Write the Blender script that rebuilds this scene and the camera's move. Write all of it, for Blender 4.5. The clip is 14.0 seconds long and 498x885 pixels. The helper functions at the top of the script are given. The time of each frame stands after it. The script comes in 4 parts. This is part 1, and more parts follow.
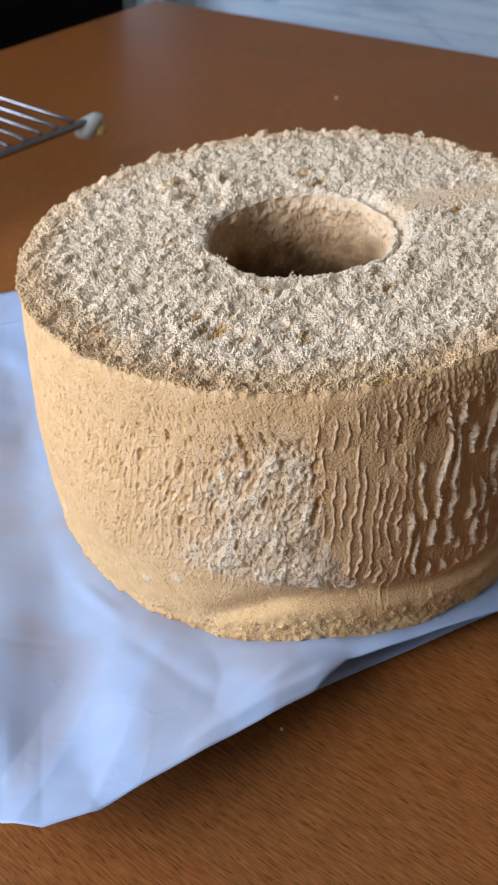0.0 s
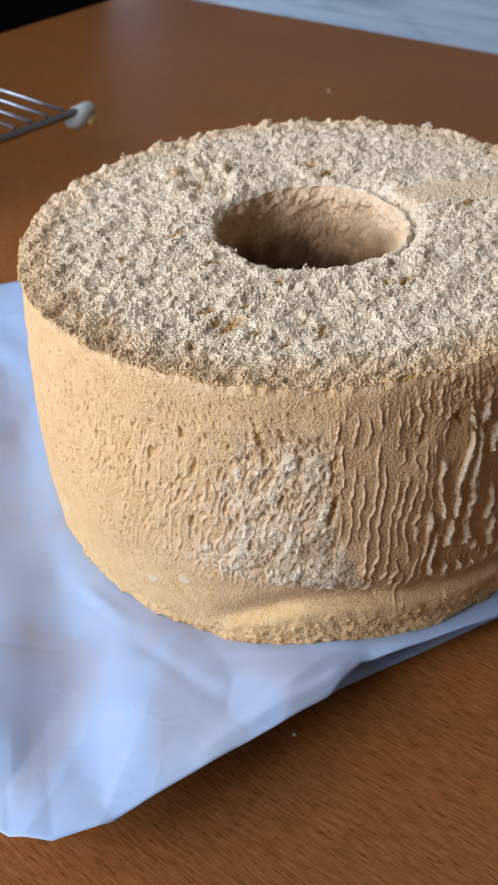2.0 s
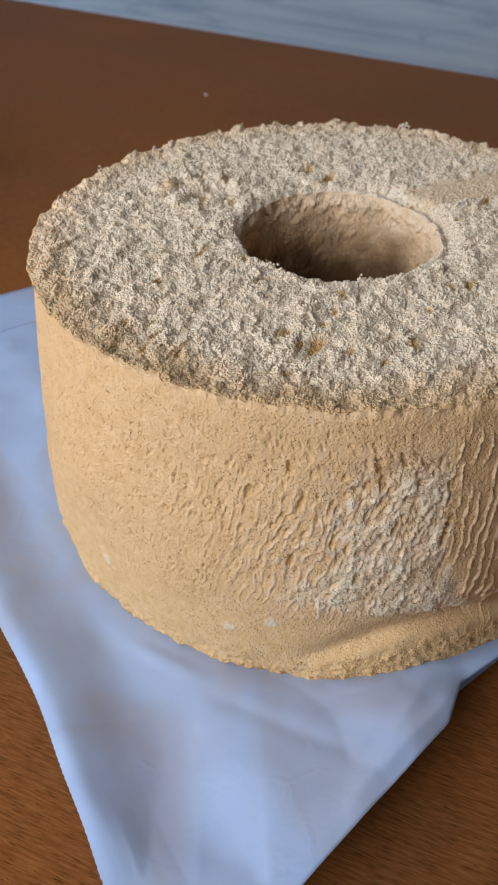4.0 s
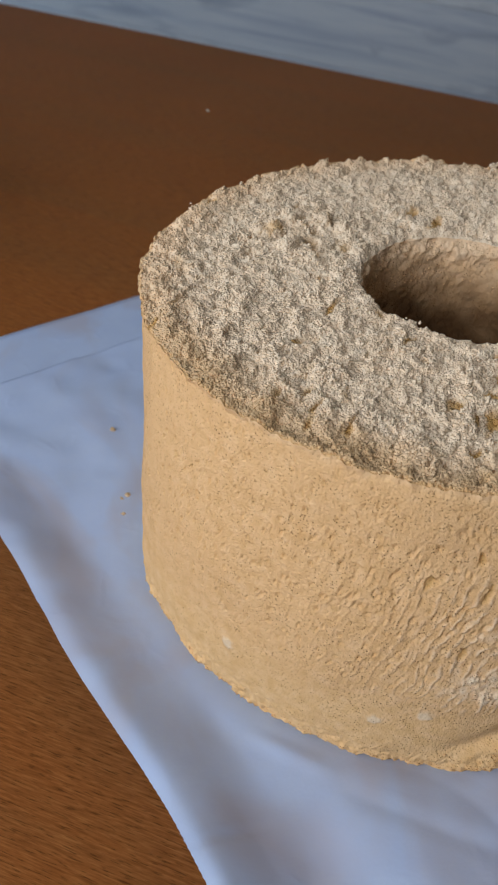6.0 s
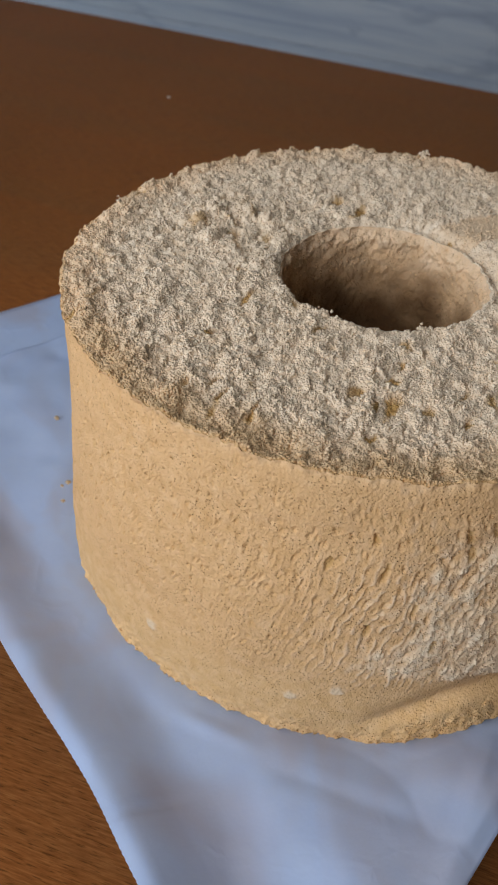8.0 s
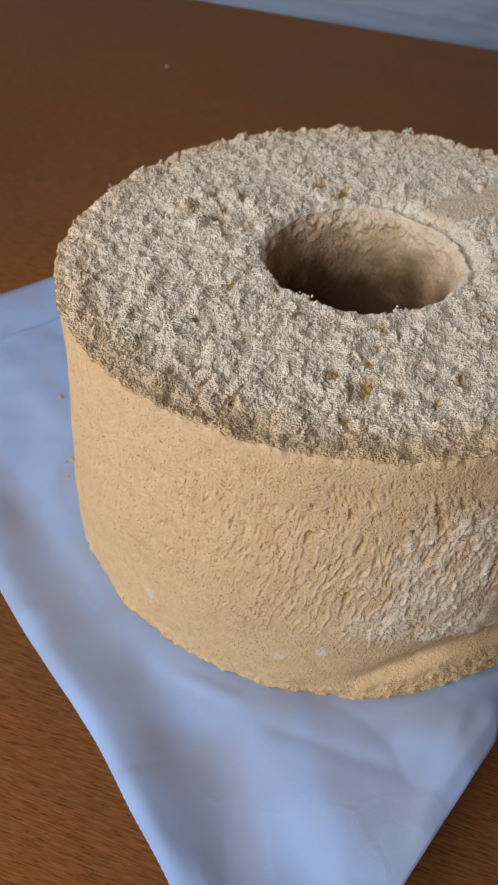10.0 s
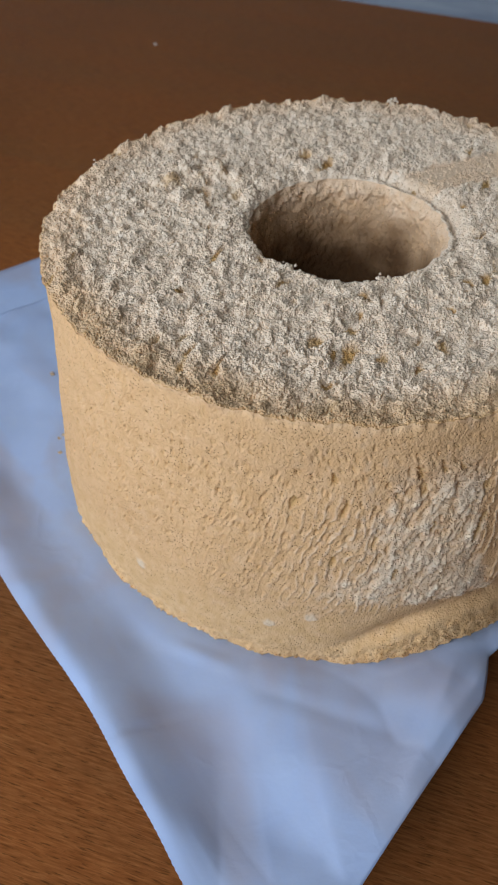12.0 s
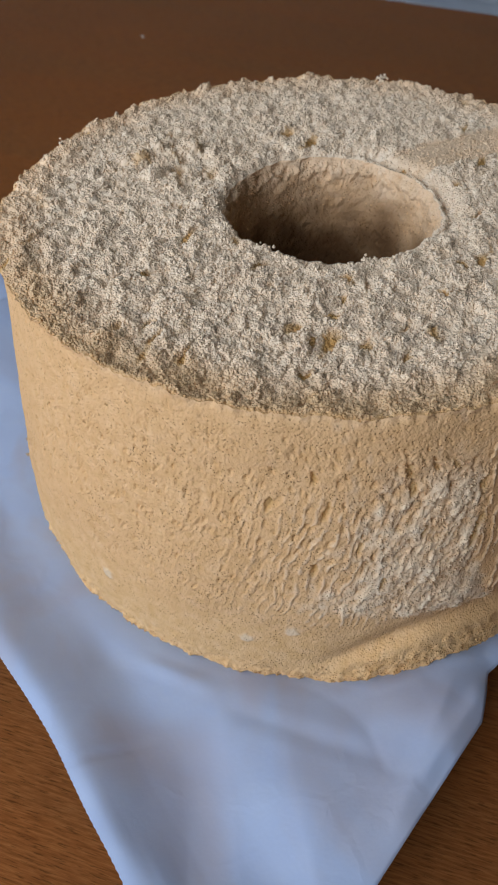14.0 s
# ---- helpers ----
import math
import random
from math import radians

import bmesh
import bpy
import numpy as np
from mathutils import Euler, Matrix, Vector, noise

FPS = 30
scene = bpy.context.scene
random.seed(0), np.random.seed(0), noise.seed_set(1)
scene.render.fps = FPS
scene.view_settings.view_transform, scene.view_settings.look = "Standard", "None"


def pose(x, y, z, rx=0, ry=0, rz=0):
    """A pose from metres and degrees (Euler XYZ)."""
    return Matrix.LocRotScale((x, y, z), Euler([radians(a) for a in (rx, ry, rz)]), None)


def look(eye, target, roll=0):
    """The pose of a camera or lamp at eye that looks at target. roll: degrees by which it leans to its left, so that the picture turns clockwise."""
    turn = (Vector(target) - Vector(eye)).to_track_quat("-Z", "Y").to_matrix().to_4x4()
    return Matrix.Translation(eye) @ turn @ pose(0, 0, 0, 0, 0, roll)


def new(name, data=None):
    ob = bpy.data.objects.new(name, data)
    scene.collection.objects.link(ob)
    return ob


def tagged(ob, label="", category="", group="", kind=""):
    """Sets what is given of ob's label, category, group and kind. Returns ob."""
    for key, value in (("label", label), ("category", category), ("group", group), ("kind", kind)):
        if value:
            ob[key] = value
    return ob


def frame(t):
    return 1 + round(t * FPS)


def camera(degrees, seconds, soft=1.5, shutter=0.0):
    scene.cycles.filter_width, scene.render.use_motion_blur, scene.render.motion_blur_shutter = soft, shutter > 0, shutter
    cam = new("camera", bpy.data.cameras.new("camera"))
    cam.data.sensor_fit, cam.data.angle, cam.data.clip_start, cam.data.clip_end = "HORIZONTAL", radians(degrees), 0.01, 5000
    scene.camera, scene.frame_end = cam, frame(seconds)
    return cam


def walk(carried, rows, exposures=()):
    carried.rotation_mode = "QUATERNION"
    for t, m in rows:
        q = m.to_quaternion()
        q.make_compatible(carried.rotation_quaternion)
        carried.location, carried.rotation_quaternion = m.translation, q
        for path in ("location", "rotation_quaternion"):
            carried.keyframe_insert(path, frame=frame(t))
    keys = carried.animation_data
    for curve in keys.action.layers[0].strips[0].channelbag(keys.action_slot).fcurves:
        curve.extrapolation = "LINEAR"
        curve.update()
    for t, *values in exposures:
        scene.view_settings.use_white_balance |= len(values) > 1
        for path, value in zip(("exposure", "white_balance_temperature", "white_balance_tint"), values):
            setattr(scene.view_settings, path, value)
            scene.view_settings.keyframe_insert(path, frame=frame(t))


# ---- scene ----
cam = camera(32.3, 14.0, soft=2.0)
PATH = [
    (0, (-0.001, 0.013, 0.252), (-0.026, 1.547, -1.031), -2.1),
    (0.5, (-0.002, 0.015, 0.25), (-0.018, 1.549, -1.033), -1.8),
    (1, (-0.005, 0.023, 0.249), (-0.009, 1.554, -1.037), -1.4),
    (1.5, (-0.006, 0.023, 0.247), (0.007, 1.551, -1.043), -1.0),
    (2, (-0.012, 0.02, 0.247), (0.015, 1.547, -1.044), -0.7),
    (2.5, (-0.019, 0.014, 0.249), (0.049, 1.539, -1.043), -0.3),
    (3, (-0.039, 0.018, 0.245), (0.133, 1.539, -1.041), -1.2),
    (3.5, (-0.068, 0.042, 0.241), (0.195, 1.553, -1.042), -0.3),
    (4, (-0.085, 0.05, 0.239), (0.347, 1.527, -1.038), 3.1),
    (4.2, (-0.099, 0.052, 0.239), (0.355, 1.526, -1.034), 3.4),
    (6.3, (-0.136, 0.099, 0.233), (0.464, 1.532, -1.026), 7.3),
    (6.5, (-0.136, 0.095, 0.231), (0.464, 1.528, -1.029), 7.3),
    (7, (-0.127, 0.089, 0.228), (0.479, 1.52, -1.031), 7.3),
    (7.5, (-0.122, 0.084, 0.223), (0.488, 1.511, -1.038), 7.1),
    (8, (-0.117, 0.085, 0.243), (0.487, 1.492, -1.044), 6.7),
    (8.2, (-0.116, 0.082, 0.259), (0.478, 1.482, -1.04), 6.5),
    (10.5, (-0.112, 0.073, 0.259), (0.437, 1.422, -1.112), 4.3),
    (11, (-0.112, 0.07, 0.261), (0.434, 1.413, -1.118), 4.0),
    (11.5, (-0.11, 0.071, 0.26), (0.432, 1.406, -1.127), 3.8),
    (12, (-0.109, 0.069, 0.258), (0.43, 1.401, -1.133), 3.6),
    (12.5, (-0.108, 0.07, 0.256), (0.435, 1.404, -1.131), 3.7),
    (13, (-0.105, 0.076, 0.251), (0.441, 1.415, -1.132), 3.7),
    (13.5, (-0.1, 0.081, 0.245), (0.442, 1.42, -1.138), 3.5),
    (14, (-0.096, 0.08, 0.24), (0.443, 1.425, -1.138), 3.2),
]
EXPOSURES = [(0.0, 0.27, 5900, 12), (2.8, 0.24, 5900, 12), (3.5, 0.04, 6000, 12), (4.0, -0.20, 6150, 12), (4.2, -0.26, 6250, 12), (6.3, -0.50, 6550, 13), (8.2, -0.52, 6500, 13), (10.3, -0.38, 5950, 12), (12.6, -0.40, 5950, 12), (14.0, -0.46, 6200, 13)]
walk(cam, [(t, look(eye, target, roll)) for t, eye, target, roll in PATH], EXPOSURES)
# the phone's small aperture: the far table and the rack go soft
cam.data.dof.use_dof = True
cam.data.dof.focus_distance = 0.235
cam.data.dof.aperture_fstop = 40.0

# ---------------------------------------------------------------- light
TABLE_UP = 0.74            # the tabletop's height over the floor
FLOOR_Z = -TABLE_UP
CEIL_Z = FLOOR_Z + 2.5
AXIS = np.array((0.0146, 0.2993))         # the cake's axis
EDGE = math.atan2(-0.608, 0.794)          # the way of the tabletop's long edge
TURN = pose(0, 0, 0, 0, 0, math.degrees(EDGE))
ROOM_M = Matrix.Translation((AXIS[0], AXIS[1], 0)) @ TURN      # the room squares with the table, its origin under the cake
ROOM = (-1.75, 2.7, -0.75, 2.0)           # x0, x1, y0, y1 in the room's own axes
WIN_ADDED = (1.05, 1.90, -0.62, 0.55)      # unseen low opening added in the west wall to brighten the boards: y0, y1, z0, z1
WIN_WEST = (-0.65, 0.35, 0.13, 1.30)    # second window in the west wall
WIN_SOUTH = (-1.12, 0.05, 0.14, 1.05)   # main window in the south wall: x0, x1, z0, z1

world = bpy.data.worlds.new("world")
scene.world = world
world.use_nodes = True
wn = world.node_tree
sky = wn.nodes.new("ShaderNodeTexSky")
sky.sky_type = "NISHITA"
sky.sun_disc = False
sky.sun_elevation = radians(38)
sky.sun_rotation = radians(120)
wn.nodes["Background"].inputs["Strength"].default_value = 0.10
wn.links.new(sky.outputs["Color"], wn.nodes["Background"].inputs["Color"])

sun = new("sun", bpy.data.lights.new("sun", "SUN"))
sun.data.energy = 2.0
sun.data.angle = radians(0.5)
sun.data.color = (1.0, 0.94, 0.85)
sun.matrix_world = look((2, -1.2, 2), (0, 0, 0))


def daylight(name, at, to, wide, high, power, colour):
    """Sky light that comes in through a window's opening."""
    lamp = new(name, bpy.data.lights.new(name, "AREA"))
    lamp.data.shape = "RECTANGLE"
    lamp.data.size, lamp.data.size_y = wide, high
    lamp.data.energy, lamp.data.color = power, colour
    lamp.matrix_world = ROOM_M @ look(at, to)


B, W, S = WIN_ADDED, WIN_WEST, WIN_SOUTH
# the back lamp is added to brighten the boards on the north wall
for name, w, power, colour in (("added_daylight_back", B, 3.0, (0.66, 0.83, 1.0)), ("window_daylight_west", W, 7.5, (0.75, 0.885, 1.0))):
    daylight(name, (ROOM[0] + 0.03, (w[0] + w[1]) / 2, (w[2] + w[3]) / 2), (3, (w[0] + w[1]) / 2, (w[2] + w[3]) / 2), w[1] - w[0] - 0.1, w[3] - w[2] - 0.1, power, colour)
daylight("window_daylight_south", ((S[0] + S[1]) / 2, ROOM[2] + 0.03, (S[2] + S[3]) / 2), ((S[0] + S[1]) / 2, 3, (S[2] + S[3]) / 2),
         S[1] - S[0] - 0.1, S[3] - S[2] - 0.1, 16.0, (0.89, 0.95, 1.0))

# ---------------------------------------------------------------- node helpers


def material(name):
    m = bpy.data.materials.new(name)
    m.use_nodes = True
    nt = m.node_tree
    return m, nt, nt.nodes["Principled BSDF"]


def node(nt, kind, **values):
    n = nt.nodes.new(kind)
    for key, value in values.items():
        n.inputs[key.replace("_", " ")].default_value = value
    return n


def coords(nt, kind="Object", scale=(1, 1, 1), turn=0.0):
    tc = nt.nodes.new("ShaderNodeTexCoord")
    mp = nt.nodes.new("ShaderNodeMapping")
    mp.inputs["Scale"].default_value = scale
    mp.inputs["Rotation"].default_value = (0, 0, turn)
    nt.links.new(tc.outputs[kind], mp.inputs["Vector"])
    return mp.outputs["Vector"]


def noise_tex(nt, vec, scale, detail=4.0, rough=0.55, distort=0.0):
    n = node(nt, "ShaderNodeTexNoise", Scale=scale, Detail=detail, Roughness=rough, Distortion=distort)
    nt.links.new(vec, n.inputs["Vector"])
    return n.outputs["Fac"]


def ramp(nt, fac, stops):
    r = nt.nodes.new("ShaderNodeValToRGB")
    while len(r.color_ramp.elements) < len(stops):
        r.color_ramp.elements.new(0.5)
    for e, (at, col) in zip(r.color_ramp.elements, stops):
        e.position = at
        e.color = (*col, 1) if len(col) == 3 else col
    nt.links.new(fac, r.inputs["Fac"])
    return r.outputs["Color"]


def grey(nt, fac, lo, hi, a=0.0, b=1.0):
    m = node(nt, "ShaderNodeMapRange")
    m.inputs["From Min"].default_value, m.inputs["From Max"].default_value = lo, hi
    m.inputs["To Min"].default_value, m.inputs["To Max"].default_value = a, b
    nt.links.new(fac, m.inputs["Value"])
    return m.outputs["Result"]


def mix(nt, fac, a, b, how="MIX"):
    m = nt.nodes.new("ShaderNodeMix")
    m.data_type, m.blend_type = "RGBA", how
    for socket, value in ((m.inputs["Factor"], fac), (m.inputs["A"], a), (m.inputs["B"], b)):
        if isinstance(value, bpy.types.NodeSocket):
            nt.links.new(value, socket)
        elif isinstance(value, (int, float)):
            socket.default_value = value
        else:
            socket.default_value = (*value, 1)
    return m.outputs["Result"]


def bump(nt, bsdf, height, distance, strength=1.0, before=None):
    b = node(nt, "ShaderNodeBump", Strength=strength, Distance=distance)
    nt.links.new(height, b.inputs["Height"])
    if before is not None:
        nt.links.new(before, b.inputs["Normal"])
    nt.links.new(b.outputs["Normal"], bsdf.inputs["Normal"])
    return b.outputs["Normal"]


# ---------------------------------------------------------------- materials
def make_sponge(name, dark, tan, light, pit_or_shade):
    """Cake: pale open crumb and tan baked skin, told apart by the mesh's own masks
    (red: crumb laid bare, green: golden pore walls, in the hole painted shade, blue: baked lip, low alpha: floury
    white)."""
    m, nt, b = material(name)
    mask = nt.nodes.new("ShaderNodeVertexColor")
    mask.layer_name = "bake"
    sep = nt.nodes.new("ShaderNodeSeparateColor")
    nt.links.new(mask.outputs["Color"], sep.inputs["Color"])
    vec = coords(nt)
    fine = noise_tex(nt, vec, 1500, 3, 0.6)
    mid = noise_tex(nt, vec, 260, 4, 0.6)
    broad = noise_tex(nt, vec, 32, 3, 0.5)
    crumb = ramp(nt, mid, [(0.28, (0.79, 0.62, 0.44)), (0.5, (0.845, 0.69, 0.515)), (0.72, (0.88, 0.745, 0.58))])
    crumb = mix(nt, grey(nt, fine, 0.5, 0.75, 0.0, 0.4), crumb, (0.88, 0.765, 0.60))
    skin = ramp(nt, mid, [(0.25, dark), (0.55, tan), (0.8, light)])
    skin = mix(nt, grey(nt, broad, 0.35, 0.7, 0.0, 0.8), skin, tan)
    skin = mix(nt, grey(nt, fine, 0.62, 0.72, 0.0, 0.25), skin, (0.55, 0.31, 0.13))
    dots = node(nt, "ShaderNodeTexVoronoi", Scale=1150.0)
    nt.links.new(vec, dots.inputs["Vector"])
    pin = grey(nt, dots.outputs["Distance"], 0.10, 0.32, 1.0, 0.0)
    some = grey(nt, noise_tex(nt, vec, 160, 3), 0.36, 0.62, 0.06, 0.75)
    pinholes = nt.nodes.new("ShaderNodeMath")
    pinholes.operation = "MULTIPLY"
    nt.links.new(pin, pinholes.inputs[0])
    nt.links.new(some, pinholes.inputs[1])
    skin = mix(nt, pinholes.outputs[0], skin, (0.42, 0.225, 0.085))
    floury = ramp(nt, fine, [(0.35, (0.82, 0.665, 0.46)), (0.6, (0.90, 0.785, 0.60))])
    crumb = mix(nt, mask.outputs["Alpha"], floury, crumb)
    base = mix(nt, sep.outputs["Red"], skin, crumb)
    lip = ramp(nt, mid, [(0.3, (0.76, 0.46, 0.195)), (0.7, (0.85, 0.57, 0.29))])
    base = mix(nt, sep.outputs["Blue"], base, lip)
    base = mix(nt, sep.outputs["Green"], base, pit_or_shade)
    nt.links.new(base, b.inputs["Base Color"])
    b.inputs["Roughness"].default_value = 0.88
    b.inputs["Specular IOR Level"].default_value = 0.12
    def beads(scale):
        v = node(nt, "ShaderNodeTexVoronoi", Scale=scale, Randomness=1.0)
        wob = nt.nodes.new("ShaderNodeVectorMath")
        wob.operation = "ADD"
        shift = node(nt, "ShaderNodeTexNoise", Scale=scale * 0.7, Detail=2.0)
        half = nt.nodes.new("ShaderNodeVectorMath")
        half.operation = "SCALE"
        half.inputs["Scale"].default_value = 0.9 / scale
        nt.links.new(vec, shift.inputs["Vector"])
        nt.links.new(shift.outputs["Color"], half.inputs[0])
        nt.links.new(vec, wob.inputs[0])
        nt.links.new(half.outputs[0], wob.inputs[1])
        nt.links.new(wob.outputs[0], v.inputs["Vector"])
        return grey(nt, v.outputs["Distance"], 0.05, 0.75, 1.0, 0.0)

    n0 = bump(nt, b, pinholes.outputs[0], -0.0005, 0.8)
    n1 = bump(nt, b, beads(1300), 0.0003, 0.5, n0)
    n2 = bump(nt, b, beads(640), 0.0004, 0.5, n1)
    for normal, plain in ((n1, 0.55), (n2, 0.16)):
        nt.links.new(grey(nt, sep.outputs["Red"], 0.0, 1.0, plain, 0.20), normal.node.inputs["Strength"])
    bump(nt, b, fine, 0.0003, 0.15, n2)
    return m


def make_parchment():
    m, nt, b = material("parchment")
    vec = coords(nt)
    cloud = noise_tex(nt, vec, 55, 5, 0.6)
    fibre = noise_tex(nt, vec, 900, 4, 0.6)
    base = ramp(nt, cloud, [(0.3, (0.51, 0.64, 0.92)), (0.7, (0.57, 0.70, 0.96))])
    # random pinkish blotches paint in the warm, dim light of turned-away slopes
    bounce_tint = noise_tex(nt, coords(nt, scale=(1.6, 1, 1), turn=1.2), 12, 3, 0.5, 0.8)
    base = mix(nt, grey(nt, bounce_tint, 0.50, 0.66, 0.0, 0.55), base, (0.52, 0.485, 0.55))
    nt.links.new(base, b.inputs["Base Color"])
    nt.links.new(grey(nt, cloud, 0.3, 0.7, 0.54, 0.66), b.inputs["Roughness"])
    b.inputs["Specular IOR Level"].default_value = 0.35
    # crinkles: sharp little folds, in places only
    crack = node(nt, "ShaderNodeTexVoronoi", Scale=52.0)
    crack.feature = "DISTANCE_TO_EDGE"
    bent = nt.nodes.new("ShaderNodeVectorMath")
    bent.operation = "ADD"
    swirl = node(nt, "ShaderNodeTexNoise", Scale=60.0, Detail=3.0)
    small = nt.nodes.new("ShaderNodeVectorMath")
    small.operation = "SCALE"
    small.inputs["Scale"].default_value = 0.012
    nt.links.new(vec, swirl.inputs["Vector"])
    nt.links.new(swirl.outputs["Color"], small.inputs[0])
    nt.links.new(vec, bent.inputs[0])
    nt.links.new(small.outputs[0], bent.inputs[1])
    nt.links.new(bent.outputs[0], crack.inputs["Vector"])
    fold = nt.nodes.new("ShaderNodeMath")
    fold.operation = "MULTIPLY"
    nt.links.new(grey(nt, crack.outputs["Distance"], 0.0, 0.10, 1.0, 0.0), fold.inputs[0])
    nt.links.new(grey(nt, noise_tex(nt, vec, 42, 2, 0.5), 0.52, 0.66, 0.0, 1.0), fold.inputs[1])
    n0 = bump(nt, b, fold.outputs[0], 0.0005, 0.25)
    n1 = bump(nt, b, noise_tex(nt, vec, 38, 2, 0.4, 0.3), 0.0015, 0.10, n0)
    bump(nt, b, fibre, 0.0002, 0.25, n1)
    thin = node(nt, "ShaderNodeBsdfTranslucent", Color=(0.66, 0.68, 0.76, 1))
    blend = node(nt, "ShaderNodeMixShader", Fac=0.22)
    out = nt.nodes["Material Output"]
    nt.links.new(b.outputs[0], blend.inputs[1])
    nt.links.new(thin.outputs[0], blend.inputs[2])
    nt.links.new(blend.outputs[0], out.inputs["Surface"])
    return m


def make_veneer():
    """Stained wood, the grain along the object's x."""
    m, nt, b = material("stained_veneer")
    vec = coords(nt, scale=(1, 1, 1))
    streak_v = coords(nt, scale=(110, 1350, 400))
    pore_v = coords(nt, scale=(170, 1900, 700))
    band_v = coords(nt, scale=(1.6, 14, 4))
    streak = noise_tex(nt, streak_v, 1.0, 4, 0.65)
    pore = noise_tex(nt, pore_v, 1.0, 2, 0.6)
    band = noise_tex(nt, band_v, 1.0, 4, 0.6, 0.8)
    cloud = noise_tex(nt, vec, 7, 3, 0.5)
    base = ramp(nt, streak, [(0.28, (0.150, 0.051, 0.013)), (0.5, (0.243, 0.092, 0.026)), (0.72, (0.335, 0.143, 0.044))])
    base = mix(nt, grey(nt, band, 0.35, 0.65), base, mix(nt, 1.0, base, (1.15, 1.0, 0.85), "MULTIPLY"))
    base = mix(nt, grey(nt, cloud, 0.4, 0.65, 0.0, 0.6), base, mix(nt, 1.0, base, (1.15, 1.12, 1.05), "MULTIPLY"))
    base = mix(nt, grey(nt, pore, 0.56, 0.66, 0.0, 0.6), base, (0.05, 0.017, 0.003))
    nt.links.new(base, b.inputs["Base Color"])
    nt.links.new(grey(nt, streak, 0.3, 0.7, 0.37, 0.47), b.inputs["Roughness"])
    b.inputs["Specular IOR Level"].default_value = 0.11
    n1 = bump(nt, b, streak, 0.0003, 0.3)
    bump(nt, b, pore, 0.0002, 0.3, n1)
    return m


def make_laminate():
    m, nt, b = material("pale_laminate")
    info = nt.nodes.new("ShaderNodeObjectInfo")
    streak = noise_tex(nt, coords(nt, scale=(2.2, 24, 34)), 1.0, 5, 0.6, 0.5)
    knots = noise_tex(nt, coords(nt, scale=(5, 12, 14)), 1.0, 3, 0.5, 1.0)
    base = ramp(nt, streak, [(0.3, (0.50, 0.57, 0.70)), (0.5, (0.74, 0.80, 0.88)), (0.72, (0.88, 0.91, 0.95))])
    base = mix(nt, grey(nt, knots, 0.60, 0.72, 0.0, 0.6), base, (0.36, 0.42, 0.54))
    base = mix(nt, grey(nt, info.outputs["Random"], 0, 1, 0.0, 0.22), base, (0.62, 0.65, 0.69))
    nt.links.new(base, b.inputs["Base Color"])
    b.inputs["Roughness"].default_value = 0.34
    bump(nt, b, streak, 0.0004, 0.3)
    return m


def make_plaster(name, col):
    m, nt, b = material(name)
    vec = coords(nt)
    n = noise_tex(nt, vec, 14, 5, 0.6)
    nt.links.new(ramp(nt, n, [(0.3, tuple(c * 0.94 for c in col)), (0.7, col)]), b.inputs["Base Color"])
    b.inputs["Roughness"].default_value = 0.85
    bump(nt, b, noise_tex(nt, vec, 220, 3, 0.6), 0.001, 0.3)
    return m


def make_plain(name, col, rough=0.5, metal=0.0, scale=60.0, vary=0.12):
    m, nt, b = material(name)
    n = noise_tex(nt, coords(nt), scale, 4, 0.6)
    nt.links.new(ramp(nt, n, [(0.3, tuple(c * (1 - vary) for c in col)), (0.7, tuple(min(1, c * (1 + vary)) for c in col))]), b.inputs["Base Color"])
    nt.links.new(grey(nt, n, 0.3, 0.7, rough * 0.85, min(1, rough * 1.15)), b.inputs["Roughness"])
    b.inputs["Metallic"].default_value = metal
    bump(nt, b, noise_tex(nt, coords(nt), scale * 6, 3, 0.6), 0.0003, 0.2)
    return m


SPONGE = make_sponge("sponge", (0.68, 0.405, 0.178), (0.785, 0.50, 0.252), (0.84, 0.57, 0.32), (0.58, 0.35, 0.125))
# the darkest tone here is shade painted low on the hole's wall
HOLE_SHADED = make_sponge("hole_shaded", (0.64, 0.38, 0.175), (0.75, 0.47, 0.245), (0.80, 0.54, 0.31), (0.10, 0.045, 0.016))
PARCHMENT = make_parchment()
VENEER = make_veneer()
LAMINATE = make_laminate()
WALL_PAINT = make_plaster("wall_paint", (0.52, 0.47, 0.41))
CEILING_PAINT = make_plaster("ceiling_paint", (0.66, 0.64, 0.60))
DARK_WOOD = make_plain("dark_cabinet_wood", (0.003, 0.0025, 0.002), 0.9)
DARK_WOOD.node_tree.nodes["Principled BSDF"].inputs["Specular IOR Level"].default_value = 0.06
STEEL = make_plain("chrome_wire", (0.30, 0.31, 0.34), 0.20, 1.0, 120, 0.08)
WHITE_PAINT = make_plain("white_window_paint", (0.8, 0.8, 0.79), 0.4, 0, 40, 0.04)
JOINT = make_plain("dark_joint", (0.16, 0.15, 0.145), 0.8)

m, nt, b = material("window_glass")
b.inputs["Transmission Weight"].default_value = 1.0
b.inputs["Roughness"].default_value = 0.0
b.inputs["IOR"].default_value = 1.45
GLASS = m

m, nt, b = material("clear_rubber_cap")
b.inputs["Base Color"].default_value = (0.62, 0.64, 0.60, 1)
b.inputs["Transmission Weight"].default_value = 0.35
b.inputs["Roughness"].default_value = 0.22
b.inputs["Subsurface Weight"].default_value = 0.4
b.inputs["Subsurface Radius"].default_value = (0.004, 0.004, 0.003)
CAP = m
CAP_STAIN = make_plain("yellowed_batter", (0.50, 0.36, 0.12), 0.35, 0, 300, 0.2)

# ---------------------------------------------------------------- mesh helpers


